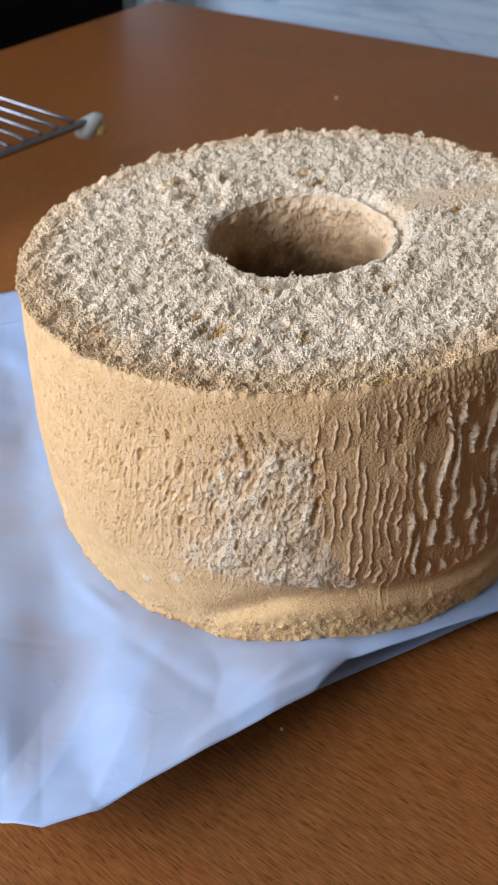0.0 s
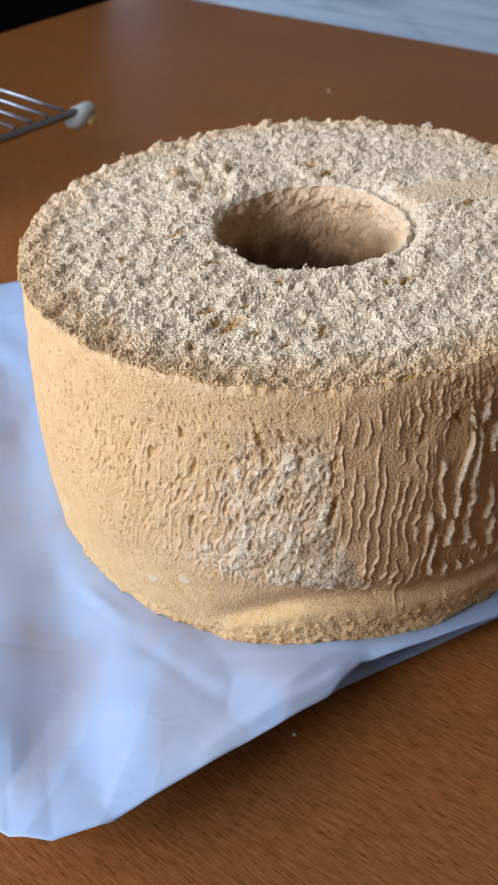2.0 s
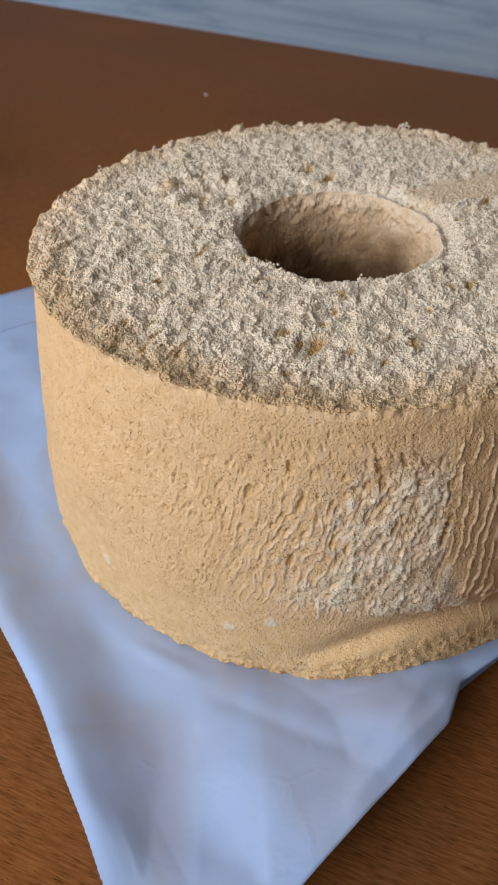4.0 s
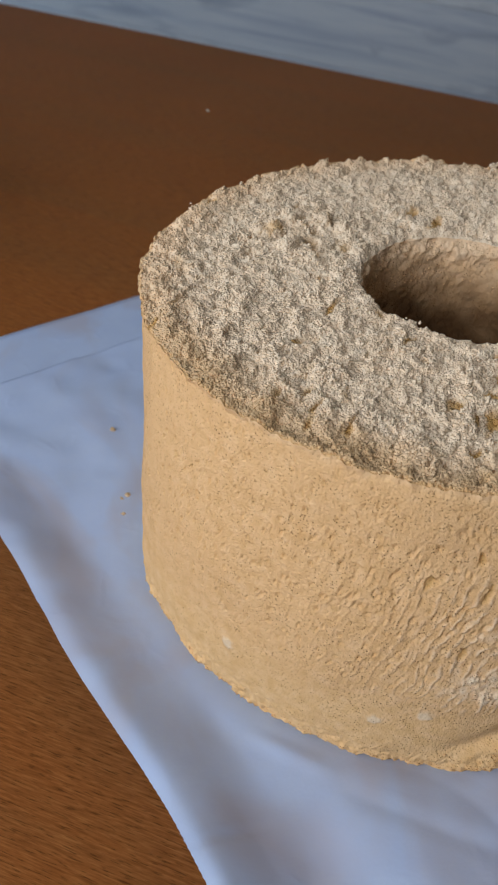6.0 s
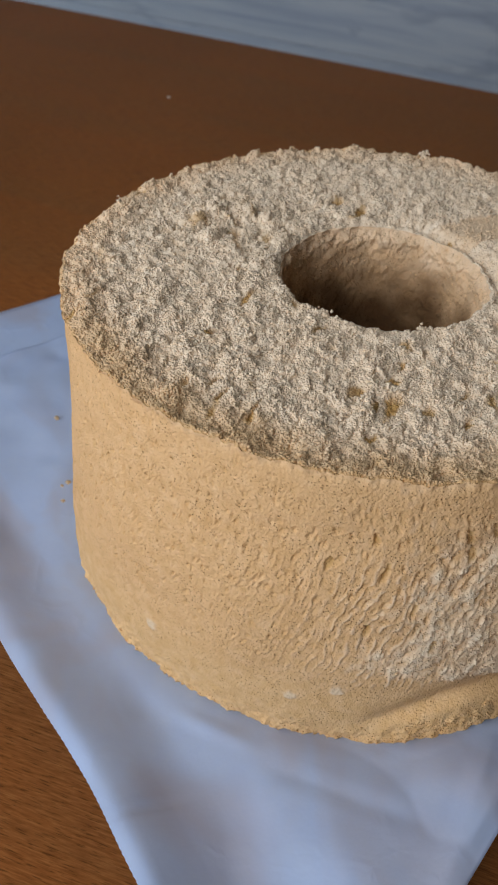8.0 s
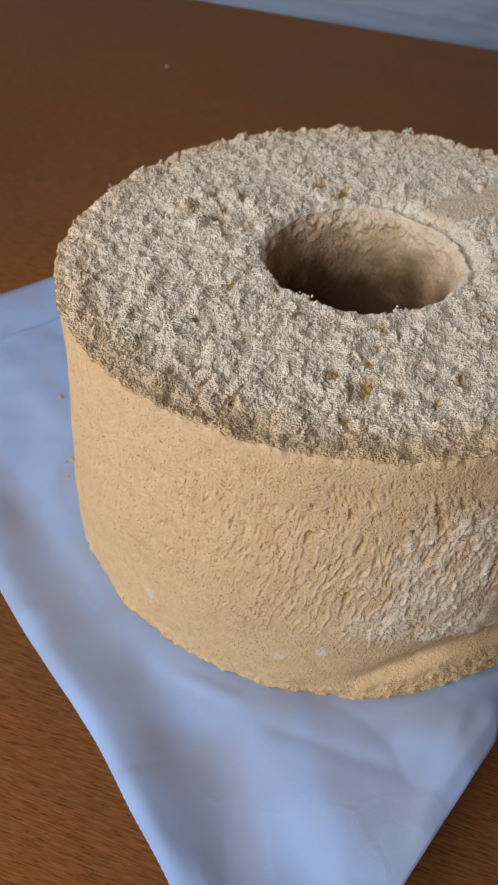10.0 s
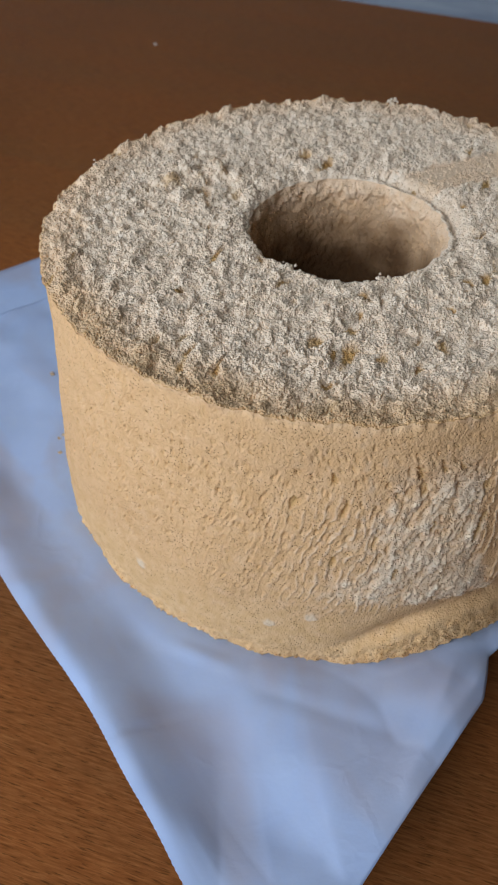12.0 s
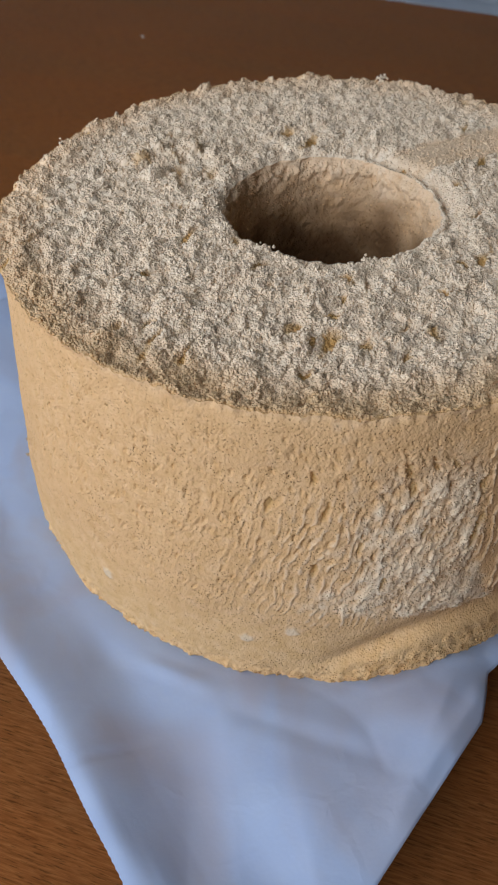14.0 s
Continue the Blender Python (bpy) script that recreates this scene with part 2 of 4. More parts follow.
def mesh_of(name, bm, mat):
    me = bpy.data.meshes.new(name)
    bm.normal_update()
    bm.to_mesh(me)
    bm.free()
    me.materials.append(mat)
    return me


def part(name, bm, mat, parent=None, label="", smooth=False):
    ob = new(name, mesh_of(name, bm, mat))
    if smooth:
        ob.data.shade_smooth()
    ob.parent = parent
    return tagged(ob, label)


def slab(x0, x1, y0, y1, z0, z1, bevel=0.0, segments=2):
    bm = bmesh.new()
    bmesh.ops.create_cube(bm, size=1)
    for v in bm.verts:
        v.co = ((x0 + x1) / 2 + v.co.x * (x1 - x0), (y0 + y1) / 2 + v.co.y * (y1 - y0), (z0 + z1) / 2 + v.co.z * (z1 - z0))
    if bevel:
        bmesh.ops.bevel(bm, geom=bm.edges[:], offset=bevel, segments=segments, affect="EDGES", profile=0.5)
    return bm


def rod(points, radius, sides=12, closed=False):
    """A round wire along points."""
    bm = bmesh.new()
    pts = [Vector(p) for p in points]
    rings = []
    n = len(pts)
    for i, p in enumerate(pts):
        before = pts[i - 1] if (i or closed) else p
        after = pts[(i + 1) % n] if (i < n - 1 or closed) else p
        d = (after - before).normalized()
        side = d.cross(Vector((0, 0, 1)))
        if side.length < 1e-4:
            side = d.cross(Vector((0, 1, 0)))
        side.normalize()
        up = side.cross(d)
        rings.append([bm.verts.new(p + (side * math.cos(a) + up * math.sin(a)) * radius) for a in (2 * math.pi * k / sides for k in range(sides))])
    for i in range(n if closed else n - 1):
        r0, r1 = rings[i], rings[(i + 1) % n]
        for k in range(sides):
            bm.faces.new((r0[k], r0[(k + 1) % sides], r1[(k + 1) % sides], r1[k]))
    if not closed:
        bm.faces.new(rings[0][::-1])
        bm.faces.new(rings[-1])
    bmesh.ops.recalc_face_normals(bm, faces=bm.faces[:])
    return bm


def grid_mesh(name, xyz, mat, wrap=False, colors=None, rows=None):
    """A smooth quad sheet from an (m, n, 3) array; wrap joins the last column to the first."""
    m_, n_ = xyz.shape[:2]
    idx = np.arange(m_ * n_).reshape(m_, n_)
    a, c = idx[:-1], idx[1:]
    if wrap:
        quads = np.stack([a, np.roll(a, -1, 1), np.roll(c, -1, 1), c], -1).reshape(-1, 4)
    else:
        quads = np.stack([a[:, :-1], a[:, 1:], c[:, 1:], c[:, :-1]], -1).reshape(-1, 4)
    me = bpy.data.meshes.new(name)
    me.vertices.add(m_ * n_)
    me.vertices.foreach_set("co", xyz.reshape(-1).astype(np.float32))
    me.loops.add(quads.size)
    me.loops.foreach_set("vertex_index", quads.reshape(-1).astype(np.int32))
    me.polygons.add(len(quads))
    me.polygons.foreach_set("loop_start", np.arange(0, quads.size, 4, dtype=np.int32))
    me.update(calc_edges=True)
    me.materials.append(mat)
    if colors is not None:
        layer = me.color_attributes.new("bake", "FLOAT_COLOR", "POINT")
        rgba = np.ones((m_ * n_, 4), np.float32)
        rgba[:, :colors.shape[-1]] = colors.reshape(-1, colors.shape[-1])
        layer.data.foreach_set("color", rgba.reshape(-1))
    me.shade_smooth()
    return me


# ---------------------------------------------------------------- array noise
def _hash(ix, iy, seed):
    h = (ix.astype(np.int64) * 374761393 + iy.astype(np.int64) * 668265263 + seed * 982451653) & 0xFFFFFFFF
    h = ((h ^ (h >> 13)) * 1274126177) & 0xFFFFFFFF
    h = ((h ^ (h >> 16)) * 2246822519) & 0xFFFFFFFF
    return ((h ^ (h >> 15)) & 0xFFFFFF) / float(0x1000000)


def perlin(x, y, seed=0):
    """Gradient noise over a plane, about -1 to 1."""
    ix, iy = np.floor(x), np.floor(y)
    fx, fy = x - ix, y - iy
    u, v = fx * fx * fx * (fx * (fx * 6 - 15) + 10), fy * fy * fy * (fy * (fy * 6 - 15) + 10)

    def corner(dx, dy):
        a = _hash(ix + dx, iy + dy, seed) * 2 * np.pi
        return np.cos(a) * (fx - dx) + np.sin(a) * (fy - dy)

    low = corner(0, 0) * (1 - u) + corner(1, 0) * u
    high = corner(0, 1) * (1 - u) + corner(1, 1) * u
    return (low * (1 - v) + high * v) * 1.5


def fbm(x, y, seed=0, octaves=4, gain=0.5):
    total, amp = 0.0, 1.0
    for k in range(octaves):
        total = total + amp * perlin(x * 2.03 ** k, y * 2.03 ** k, seed + 17 * k)
        amp *= gain
    return total


def cells(x, y, seed=0):
    """Nearest and second-nearest scattered point, and a random value of the nearest."""
    ix, iy = np.floor(x), np.floor(y)
    f1, f2, rnd = np.full(x.shape, 9.0), np.full(x.shape, 9.0), np.zeros(x.shape)
    for dx in (-1, 0, 1):
        for dy in (-1, 0, 1):
            cx, cy = ix + dx, iy + dy
            d = np.hypot(cx + _hash(cx, cy, seed) - x, cy + _hash(cx, cy, seed + 7) - y)
            r = _hash(cx, cy, seed + 31)
            near = d < f1
            f2 = np.where(near, f1, np.minimum(f2, d))
            rnd = np.where(near, r, rnd)
            f1 = np.where(near, d, f1)
    return f1, f2, rnd


def smooth(lo, hi, x):
    t = np.clip((x - lo) / (hi - lo), 0, 1)
    return t * t * (3 - 2 * t)


# ---------------------------------------------------------------- the room
def join(boxes):
    bm = bmesh.new()
    for box in boxes:
        other = slab(*box)
        me = bpy.data.meshes.new("tmp")
        other.to_mesh(me)
        other.free()
        bm.from_mesh(me)
        bpy.data.meshes.remove(me)
    return bm


def build_room():
    x0, x1, y0, y1 = ROOM
    zf, zc, t = FLOOR_Z - 0.1, CEIL_Z, 0.15
    walls = {
        "wall_north": [(x0 - t, x1 + t, y1, y1 + t, zf, zc)],
        "wall_east": [(x1, x1 + t, y0, y1, zf, zc)],
        "wall_west": [(x0 - t, x0, y0, W[0], zf, zc), (x0 - t, x0, W[1], B[0], zf, zc), (x0 - t, x0, B[1], y1, zf, zc), (x0 - t, x0, W[0], W[1], zf, W[2]),
                      (x0 - t, x0, W[0], W[1], W[3], zc), (x0 - t, x0, B[0], B[1], zf, B[2]), (x0 - t, x0, B[0], B[1], B[3], zc)],
        "wall_south": [(x0 - t, S[0], y0 - t, y0, zf, zc), (S[1], x1 + t, y0 - t, y0, zf, zc), (S[0], S[1], y0 - t, y0, zf, S[2]), (S[0], S[1], y0 - t, y0, S[3], zc)],
    }
    for name, boxes in walls.items():
        ob = part(name, join(boxes), WALL_PAINT)
        ob.matrix_world = ROOM_M
        tagged(ob, "plain cream painted plaster wall of the room", "wall", kind="structure")
    ob = part("ceiling", slab(x0 - t, x1 + t, y0 - t, y1 + t, zc, zc + t), CEILING_PAINT)
    ob.matrix_world = ROOM_M
    tagged(ob, "plain white painted ceiling over the room", "ceiling", kind="structure")
    f = 0.06
    for name, (a, b_, c, d), m in (("window_1", W, ROOM_M @ pose(x0, 0, 0, 0, 0, 90)), ("window_added", B, ROOM_M @ pose(x0, 0, 0, 0, 0, 90)), ("window_3", S, ROOM_M @ pose(0, y0, 0))):
        win = tagged(new(name), "unseen white painted window letting in daylight", "window", kind="structure")
        win.matrix_world = m
        # along the wall: x; the outside lies at +y in the west wall and -y in the south wall
        side = -1 if name == "window_3" else 1
        for box in ((a, a + f, c, d), (b_ - f, b_, c, d), (a + f, b_ - f, c, c + f), (a + f, b_ - f, d - f, d)):
            ya, yb = sorted((side * 0.05, side * 0.11))
            part("window_frame", slab(box[0], box[1], ya, yb, box[2], box[3], 0.004), WHITE_PAINT, win)
        ya, yb = sorted((side * 0.078, side * 0.084))
        pane = part("pane", slab(a + f, b_ - f, ya, yb, c + f, d - f), GLASS, win)
        pane.visible_shadow = False
        ya, yb = sorted((side * 0.05, -side * 0.012))
        part("window_sill", slab(a + 0.002, b_ - 0.002, ya, yb, c + 0.001, c + 0.02, 0.004), WHITE_PAINT, win)


def build_floor():
    x0, x1, y0, y1 = ROOM
    floor = part("floor", slab(x0, x1, y0, y1, FLOOR_Z - 0.1, FLOOR_Z - 0.003), JOINT)
    floor.matrix_world = ROOM_M
    tagged(floor, "whitewashed wood-look laminate floor with long planks", "floor", kind="structure")
    wide, long, shapes = 0.19, 1.28, {}
    rows_ = math.ceil((y1 - y0) / wide)
    for row in range(rows_):
        ya = y0 + row * wide
        yb = min(ya + wide, y1)
        x = x0 - (row * 0.437) % long
        while x < x1:
            xa, xb = max(x, x0), min(x + long, x1)
            x += long
            if xb - xa < 0.02 or yb - ya < 0.02:
                continue
            key = (round(xb - xa, 3), round(yb - ya, 3))
            if key not in shapes:
                shapes[key] = mesh_of("plank", slab(0.001, key[0] - 0.001, 0.001, key[1] - 0.001, -0.010, 0.0, 0.0012, 1), LAMINATE)
            ob = new("plank", shapes[key])
            ob.location = (xa, ya, FLOOR_Z)
            ob.parent = floor


def build_boards():
    """Whitewashed boards laid level along the foot of the north wall."""
    x0, x1, y0, y1 = ROOM
    wall, high = bpy.data.objects["wall_north"], 0.18
    long = (x1 - x0) / 2
    me = mesh_of("board", slab(0.001, long - 0.001, -0.016, 0.0, 0.0004, high - 0.0004, 0.002, 1), LAMINATE)
    for row in range(5):
        for k in range(2):
            ob = new("board", me)
            ob.location = (x0 + k * long, y1 - 0.0005, FLOOR_Z + 0.004 + row * high)
            ob.parent = wall
    tagged(wall, "painted wall with level whitewashed boards along its foot")


build_room()

# ---------------------------------------------------------------- the table
CORNER = Vector((-0.113, 1.150, 0))


def build_table():
    """Tabletop with its far corner at CORNER, the grain along its long edge."""
    table = tagged(new("dining_table"), "brown stained wooden table with a satin veneered top", "table")
    table.matrix_world = Matrix.Translation(CORNER) @ TURN
    length, depth, thick = 1.70, 1.02, 0.030
    part("tabletop", slab(0, length, -depth, 0, -thick, 0, 0.004, 3), VENEER, table)
    for x in (0.06, length - 0.13):
        for y in (-depth + 0.06, -0.13):
            part("leg", slab(x, x + 0.07, y, y + 0.07, -TABLE_UP, -thick, 0.005), VENEER, table)
    for box in ((0.13, length - 0.13, -0.105, -0.083), (0.13, length - 0.13, -depth + 0.083, -depth + 0.105)):
        part("apron", slab(*box, -thick - 0.09, -thick, 0.002), VENEER, table)
    for box in ((0.083, 0.105, -depth + 0.13, -0.13), (length - 0.105, length - 0.083, -depth + 0.13, -0.13)):
        part("apron", slab(*box, -thick - 0.09, -thick, 0.002), VENEER, table)


build_table()


def build_cabinet():
    """The dark cupboard past the table's short end."""
    cab = tagged(new("cupboard"), "almost black wooden cupboard beyond the table's end", "cupboard")
    # near end lengthened out of view to shade the tabletop's far part
    cab.matrix_world = ROOM_M @ Matrix.Translation((-1.18, -0.06, FLOOR_Z))
    wide = 0.76
    part("body", slab(0, 0.40, 0, wide, 0.05, 1.00, 0.004), DARK_WOOD, cab)
    part("top", slab(-0.01, 0.425, -0.012, wide + 0.012, 1.00, 1.025, 0.004), DARK_WOOD, cab)
    for k in range(2):
        door = part("door", slab(0.402, 0.420, 0.012 + k * 0.370, 0.012 + k * 0.370 + 0.364, 0.07, 0.985, 0.003), DARK_WOOD, cab)
        y = 0.012 + k * 0.370 + (0.33 if k % 2 == 0 else 0.034)
        part("handle", rod([(0.428, y, 0.55), (0.428, y, 0.68)], 0.005, 10), STEEL, door, "slim metal handle", True)
    part("plinth", slab(0.03, 0.37, 0.03, wide - 0.03, 0, 0.05), DARK_WOOD, cab)


build_cabinet()

# ---------------------------------------------------------------- the paper
def build_parchment():
    """A sheet of baking parchment folded in two: the upper leaf's front edge curls up off the table, the lower leaf lies flat."""
    paper = tagged(new("baking_parchment"), "folded sheet of creased white baking parchment under the cake", "parchment")
    def sheet(front, back, b0, b1, height, na, nb):
        a = np.linspace(0, 1, na)[None, :] ** 1.3
        b = np.linspace(b0, b1, nb)[:, None]
        a, b = np.broadcast_to(a, (nb, na)), np.broadcast_to(b, (nb, na))
        fx, fy = front(a)
        bx, by = back(a)
        x, y = fx * (1 - b) + bx * b, fy * (1 - b) + by * b
        # the short edge bows in
        bow = 0.0016 * np.exp(-((y - 0.207) / 0.020) ** 2) - 0.0010 * np.exp(-((y - 0.262) / 0.026) ** 2) - 0.0012 * np.exp(-((y - 0.146) / 0.013) ** 2)
        x = x + bow * np.exp(-a / 0.12)
        return np.stack([x, y, height(a, b, x, y)], -1)

    def back(a):
        return -0.1655 + 0.3055 * a, 0.4475 + 0.1165 * a

    def upper_front(a):
        x = -0.083 + 0.298 * a
        # curled flap, then the edge runs back towards the cake
        y = np.interp(x, (-0.084, -0.074, -0.062, -0.048, 0.014, 0.026, 0.085, 0.215), (0.134, 0.1265, 0.1240, 0.1285, 0.1680, 0.183, 0.2095, 0.272))
        return x, y

    def upper_height(a, b, x, y):
        left, ahead = a * 0.332, b * 0.308
        gap = np.hypot(x - AXIS[0], y - AXIS[1])
        away = smooth(0.100, 0.128, gap)
        plateau = 0.0075 - 0.0035 * smooth(0.10, 0.26, ahead) - 0.003 * smooth(0.15, 0.25, left)
        curl = np.interp(x - 0.30 * ahead, (-0.084, -0.070, -0.050, 0.0, 0.014, 0.030, 0.050, 0.10), (0.009, 0.016, 0.020, 0.016, 0.013, 0.009, 0.005, 0.001))
        rise = curl * np.exp(-(ahead / 0.030) ** 1.5)
        # the short edge stands up and slopes down to the middle, less and less towards the back
        fade = smooth(0.08, 0.27, ahead)
        lip = 0.0078 * (1 - 0.80 * fade) * (0.35 + 0.65 * smooth(0.0, 0.040, ahead)) * (smooth(1.0, 0.0, left / (0.036 - 0.016 * fade)) - 0.25 * np.exp(-(left / 0.004) ** 1.5))
        dip = -0.0010 * np.exp(-((left - 0.040) / 0.012) ** 2) * (1 - fade)
        soft = 0.0011 * perlin(x * 24, y * 24, 5) + 0.0006 * perlin(x * 60, y * 60, 6)
        def tent(x1, y1, x2, y2, wide):
            """A straight fold from one place to another, fading at its ends."""
            length = math.hypot(x2 - x1, y2 - y1)
            ux, uy = (x2 - x1) / length, (y2 - y1) / length
            along, across = (x - x1) * ux + (y - y1) * uy, (x - x1) * -uy + (y - y1) * ux
            return np.maximum(0, 1 - np.abs(across) / wide) * smooth(-0.012, 0.004, along) * smooth(length + 0.012, length - 0.004, along)

        crease = (0.0012 * tent(-0.020, 0.152, 0.010, 0.180, 0.005) + 0.0014 * tent(-0.008, 0.160, 0.018, 0.176, 0.004)
                  - 0.0006 * tent(-0.045, 0.196, -0.020, 0.172, 0.005) + 0.0006 * tent(-0.081, 0.159, -0.078, 0.146, 0.005) - 0.0008 * tent(-0.090, 0.196, -0.081, 0.197, 0.0025)
                  + 0.0007 * tent(-0.066, 0.222, -0.055, 0.212, 0.004))
        # crumpled facets towards the front
        rnd = np.random.default_rng(12)
        facet = np.full(x.shape, -1.0)
        for k in range(46):
            px, py = -0.11 + 0.26 * rnd.random(), 0.11 + 0.18 * rnd.random()
            sx, sy = 10.0 * px + 0.10 * rnd.standard_normal(), 10.0 * (py - 0.19) + 0.10 * rnd.standard_normal()
            facet = np.maximum(facet, sx * (x - px) + sy * (y - py) + 5.0 * (px ** 2 + (py - 0.19) ** 2))
        facet = facet - 5.0 * (x ** 2 + (y - 0.19) ** 2)
        crease = crease + 0.5 * np.clip(facet, -0.003, 0.004) * (0.12 + 0.88 * smooth(0.10, 0.03, ahead)) * (0.2 + 0.8 * smooth(0.025, 0.05, left))
        dents = -0.0006 * smooth(0.25, 0.0, cells(x * 30, y * 30, 77)[0]) * (cells(x * 30, y * 30, 77)[2] > 0.75)
        z = plateau + rise + lip + (dip + soft + dents) * away + crease
        flat = 0.0040
        z = flat + (z - flat) * smooth(0.088, 0.112, gap)
        return np.maximum(z, 0.0022)

    def lower_front(a):
        x = -0.078 + 0.293 * a
        return x, 0.1385 + 0.462 * (x + 0.078)

    def lower_height(a, b, x, y):
        return 0.0007 + 0.0004 * (1 + perlin(x * 30, y * 30, 15))

    for name, label, args in (("lower_leaf", "flat lower leaf", (lower_front, back, 0.0, 1.0, lower_height, 120, 90)),
                              ("upper_leaf", "upper leaf with a curled front edge", (upper_front, back, 0.0, 0.885, upper_height, 270, 270))):
        xyz = sheet(*args)
        if name == "upper_leaf":
            # the saw-toothed cut along the short edge
            xyz[:, 0, 0] += 0.00028 * (np.arange(270) % 2) * smooth(0.5, 0.25, np.arange(270) / 270)
        ob = new(name, grid_mesh(name, xyz, PARCHMENT))
        ob.parent = paper
        tagged(ob, label)
        thick = ob.modifiers.new("thickness", "SOLIDIFY")
        thick.thickness = 0.00012
    return paper


build_parchment()

# ---------------------------------------------------------------- the cake
HOLE_R, TOP_R = 0.0335, 0.0990


def build_cake():
    """A chiffon cake turned out upside down: open crumb on top, wrinkled skin round the side, a baked lip at the foot."""
    cake = tagged(new("chiffon_cake"), "tall ring-shaped sponge cake with pale open crumb and tan skin", "cake")
    cake.location = (AXIS[0], AXIS[1], 0.0042)
    # columns stand closer together round the front
    deg = np.concatenate([np.linspace(-190, 20, 1300, endpoint=False), np.linspace(20, 170, 360, endpoint=False)])
    deg = np.sort(np.where(deg < -180, deg + 360, deg))[None, :]
    n = deg.shape[1]
    th = np.radians(deg)

    def tilt(x, y):
        return 0.048 * x

    def clump(x, y):
        """The torn crumb's relief, in metres, and its golden pores."""
        wx = x + 0.0013 * perlin(x * 230, y * 230, 3) + 0.0003 * perlin(x * 640, y * 640, 5)
        wy = y + 0.0013 * perlin(x * 230, y * 230, 4) + 0.0003 * perlin(x * 640, y * 640, 6)

        def domes(scale, seed, turn):
            c, s = math.cos(turn), math.sin(turn)
            d, _, r_ = cells((c * wx + s * wy) / scale, (c * wy - s * wx) / scale, seed)
            return np.sqrt(np.maximum(0.0, 1 - (d / 0.78) ** 2)) * (0.15 + 0.85 * r_)

        u, v = 0.64 * wx + 0.77 * wy, -0.77 * wx + 0.64 * wy
        z = 0.0010 * fbm(u * 70, v * 125, 41, 3, 0.5) + 0.0013 * domes(0.0050, 11, 0.4) + 0.0013 * domes(0.0025, 12, 1.1) + 0.0006 * domes(0.0013, 13, 0.8) - 0.0017
        z = z + 0.00006 * perlin(x * 1100, y * 1100, 42)
        pore = smooth(0.46, 0.74, perlin(u * 85, v * 190, 51)) * smooth(-0.05, 0.35, perlin(x * 38, y * 38, 52))
        return z - 0.0011 * pore, pore

    def threads(u, z, seed, wide, run):
        """Raised wavy threads that run up the side, one to each step of u, broken here and there."""
        line = np.floor(u)
        d = np.abs(u - line - 0.5 - 0.34 * (_hash(line, 0 * line, seed) - 0.5))
        there = smooth(-0.34, -0.04, perlin(line * 7.31 + 0.5 + 0 * z, z / run + 3.7 * line, seed + 1))
        wide = wide * (0.75 + 0.45 * perlin(line * 3.17 + 0.5 + 0 * z, z * 330, seed + 2) + 0.5 * perlin(line * 5.7 + 0 * z, z * 900, seed + 3))
        return smooth(1.0, 0.35, d / np.maximum(wide, 0.02)) * there

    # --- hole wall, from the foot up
    zz = np.linspace(0.0, 1.0, 120)[:, None] ** 0.55
    s_ = th * HOLE_R
    # --- top
    rr = np.linspace(HOLE_R, TOP_R, 150)[:, None]
    rim_wob = 0.0007 * perlin(deg * 0.16, 0 * deg, 71) + 0.0008 * perlin(deg * 0.55, 0 * deg, 72)
    hole_wob = 0.0011 * perlin(deg * 0.045, 0 * deg, 73) + 0.0009 * perlin(deg * 0.16, 0 * deg, 74)
    f = (rr - HOLE_R) / (TOP_R - HOLE_R)
    bulge = 0.0020 * np.exp(-((np.mod(deg, 360) - 178) / 42) ** 2) + 0.0013 * np.exp(-((np.mod(deg, 360) - 158) / 22) ** 2)
    r = rr + hole_wob * (1 - f) + (rim_wob + bulge) * f
    x, y = r * np.cos(th) + 0.0012 * (1 - f), r * np.sin(th) + 0.0010 * (1 - f)
    z, pore = clump(x, y)
    # the strip where a smooth piece of skin was pressed flat
    flat = smooth(0.009, 0.0075, np.abs(y - 0.0185 - 0.10 * (x - 0.05) + 0.0012 * perlin(x * 130, y * 130, 88))) * smooth(0.028, 0.040, x)
    z = z * (1 - 0.88 * flat) - 0.0012 * flat
    pore = pore * (1 - flat)
    front = smooth(135, 95, np.abs(np.mod(deg, 360) - 262))
    # small drop at the outer edge, ragged towards the hole
    z = z * (1 - 0.35 * smooth(0.93, 0.99, f) * front) + (0.0018 * smooth(95, 55, np.abs(np.mod(deg, 360) - 278)) - 0.0008) * smooth(0.90, 0.99, f)
    # tufts along the far rim, and the hole's mouth worn round on the far side
    z = z + 0.0022 * smooth(0.05, 0.6, perlin(deg * 0.33, f * 9, 75)) * np.exp(-((f - 0.955) / 0.03) ** 2) * smooth(85, 120, np.abs(np.mod(deg, 360) - 270))
    z = z - 0.0065 * smooth(0.15, 0.0, f) ** 1.6 * smooth(75, 20, np.abs(deg - 8))
    z = z * (0.12 + 0.88 * smooth(0.0, 0.045, f)) - 0.0022 * smooth(0.04, 0.0, f) ** 2
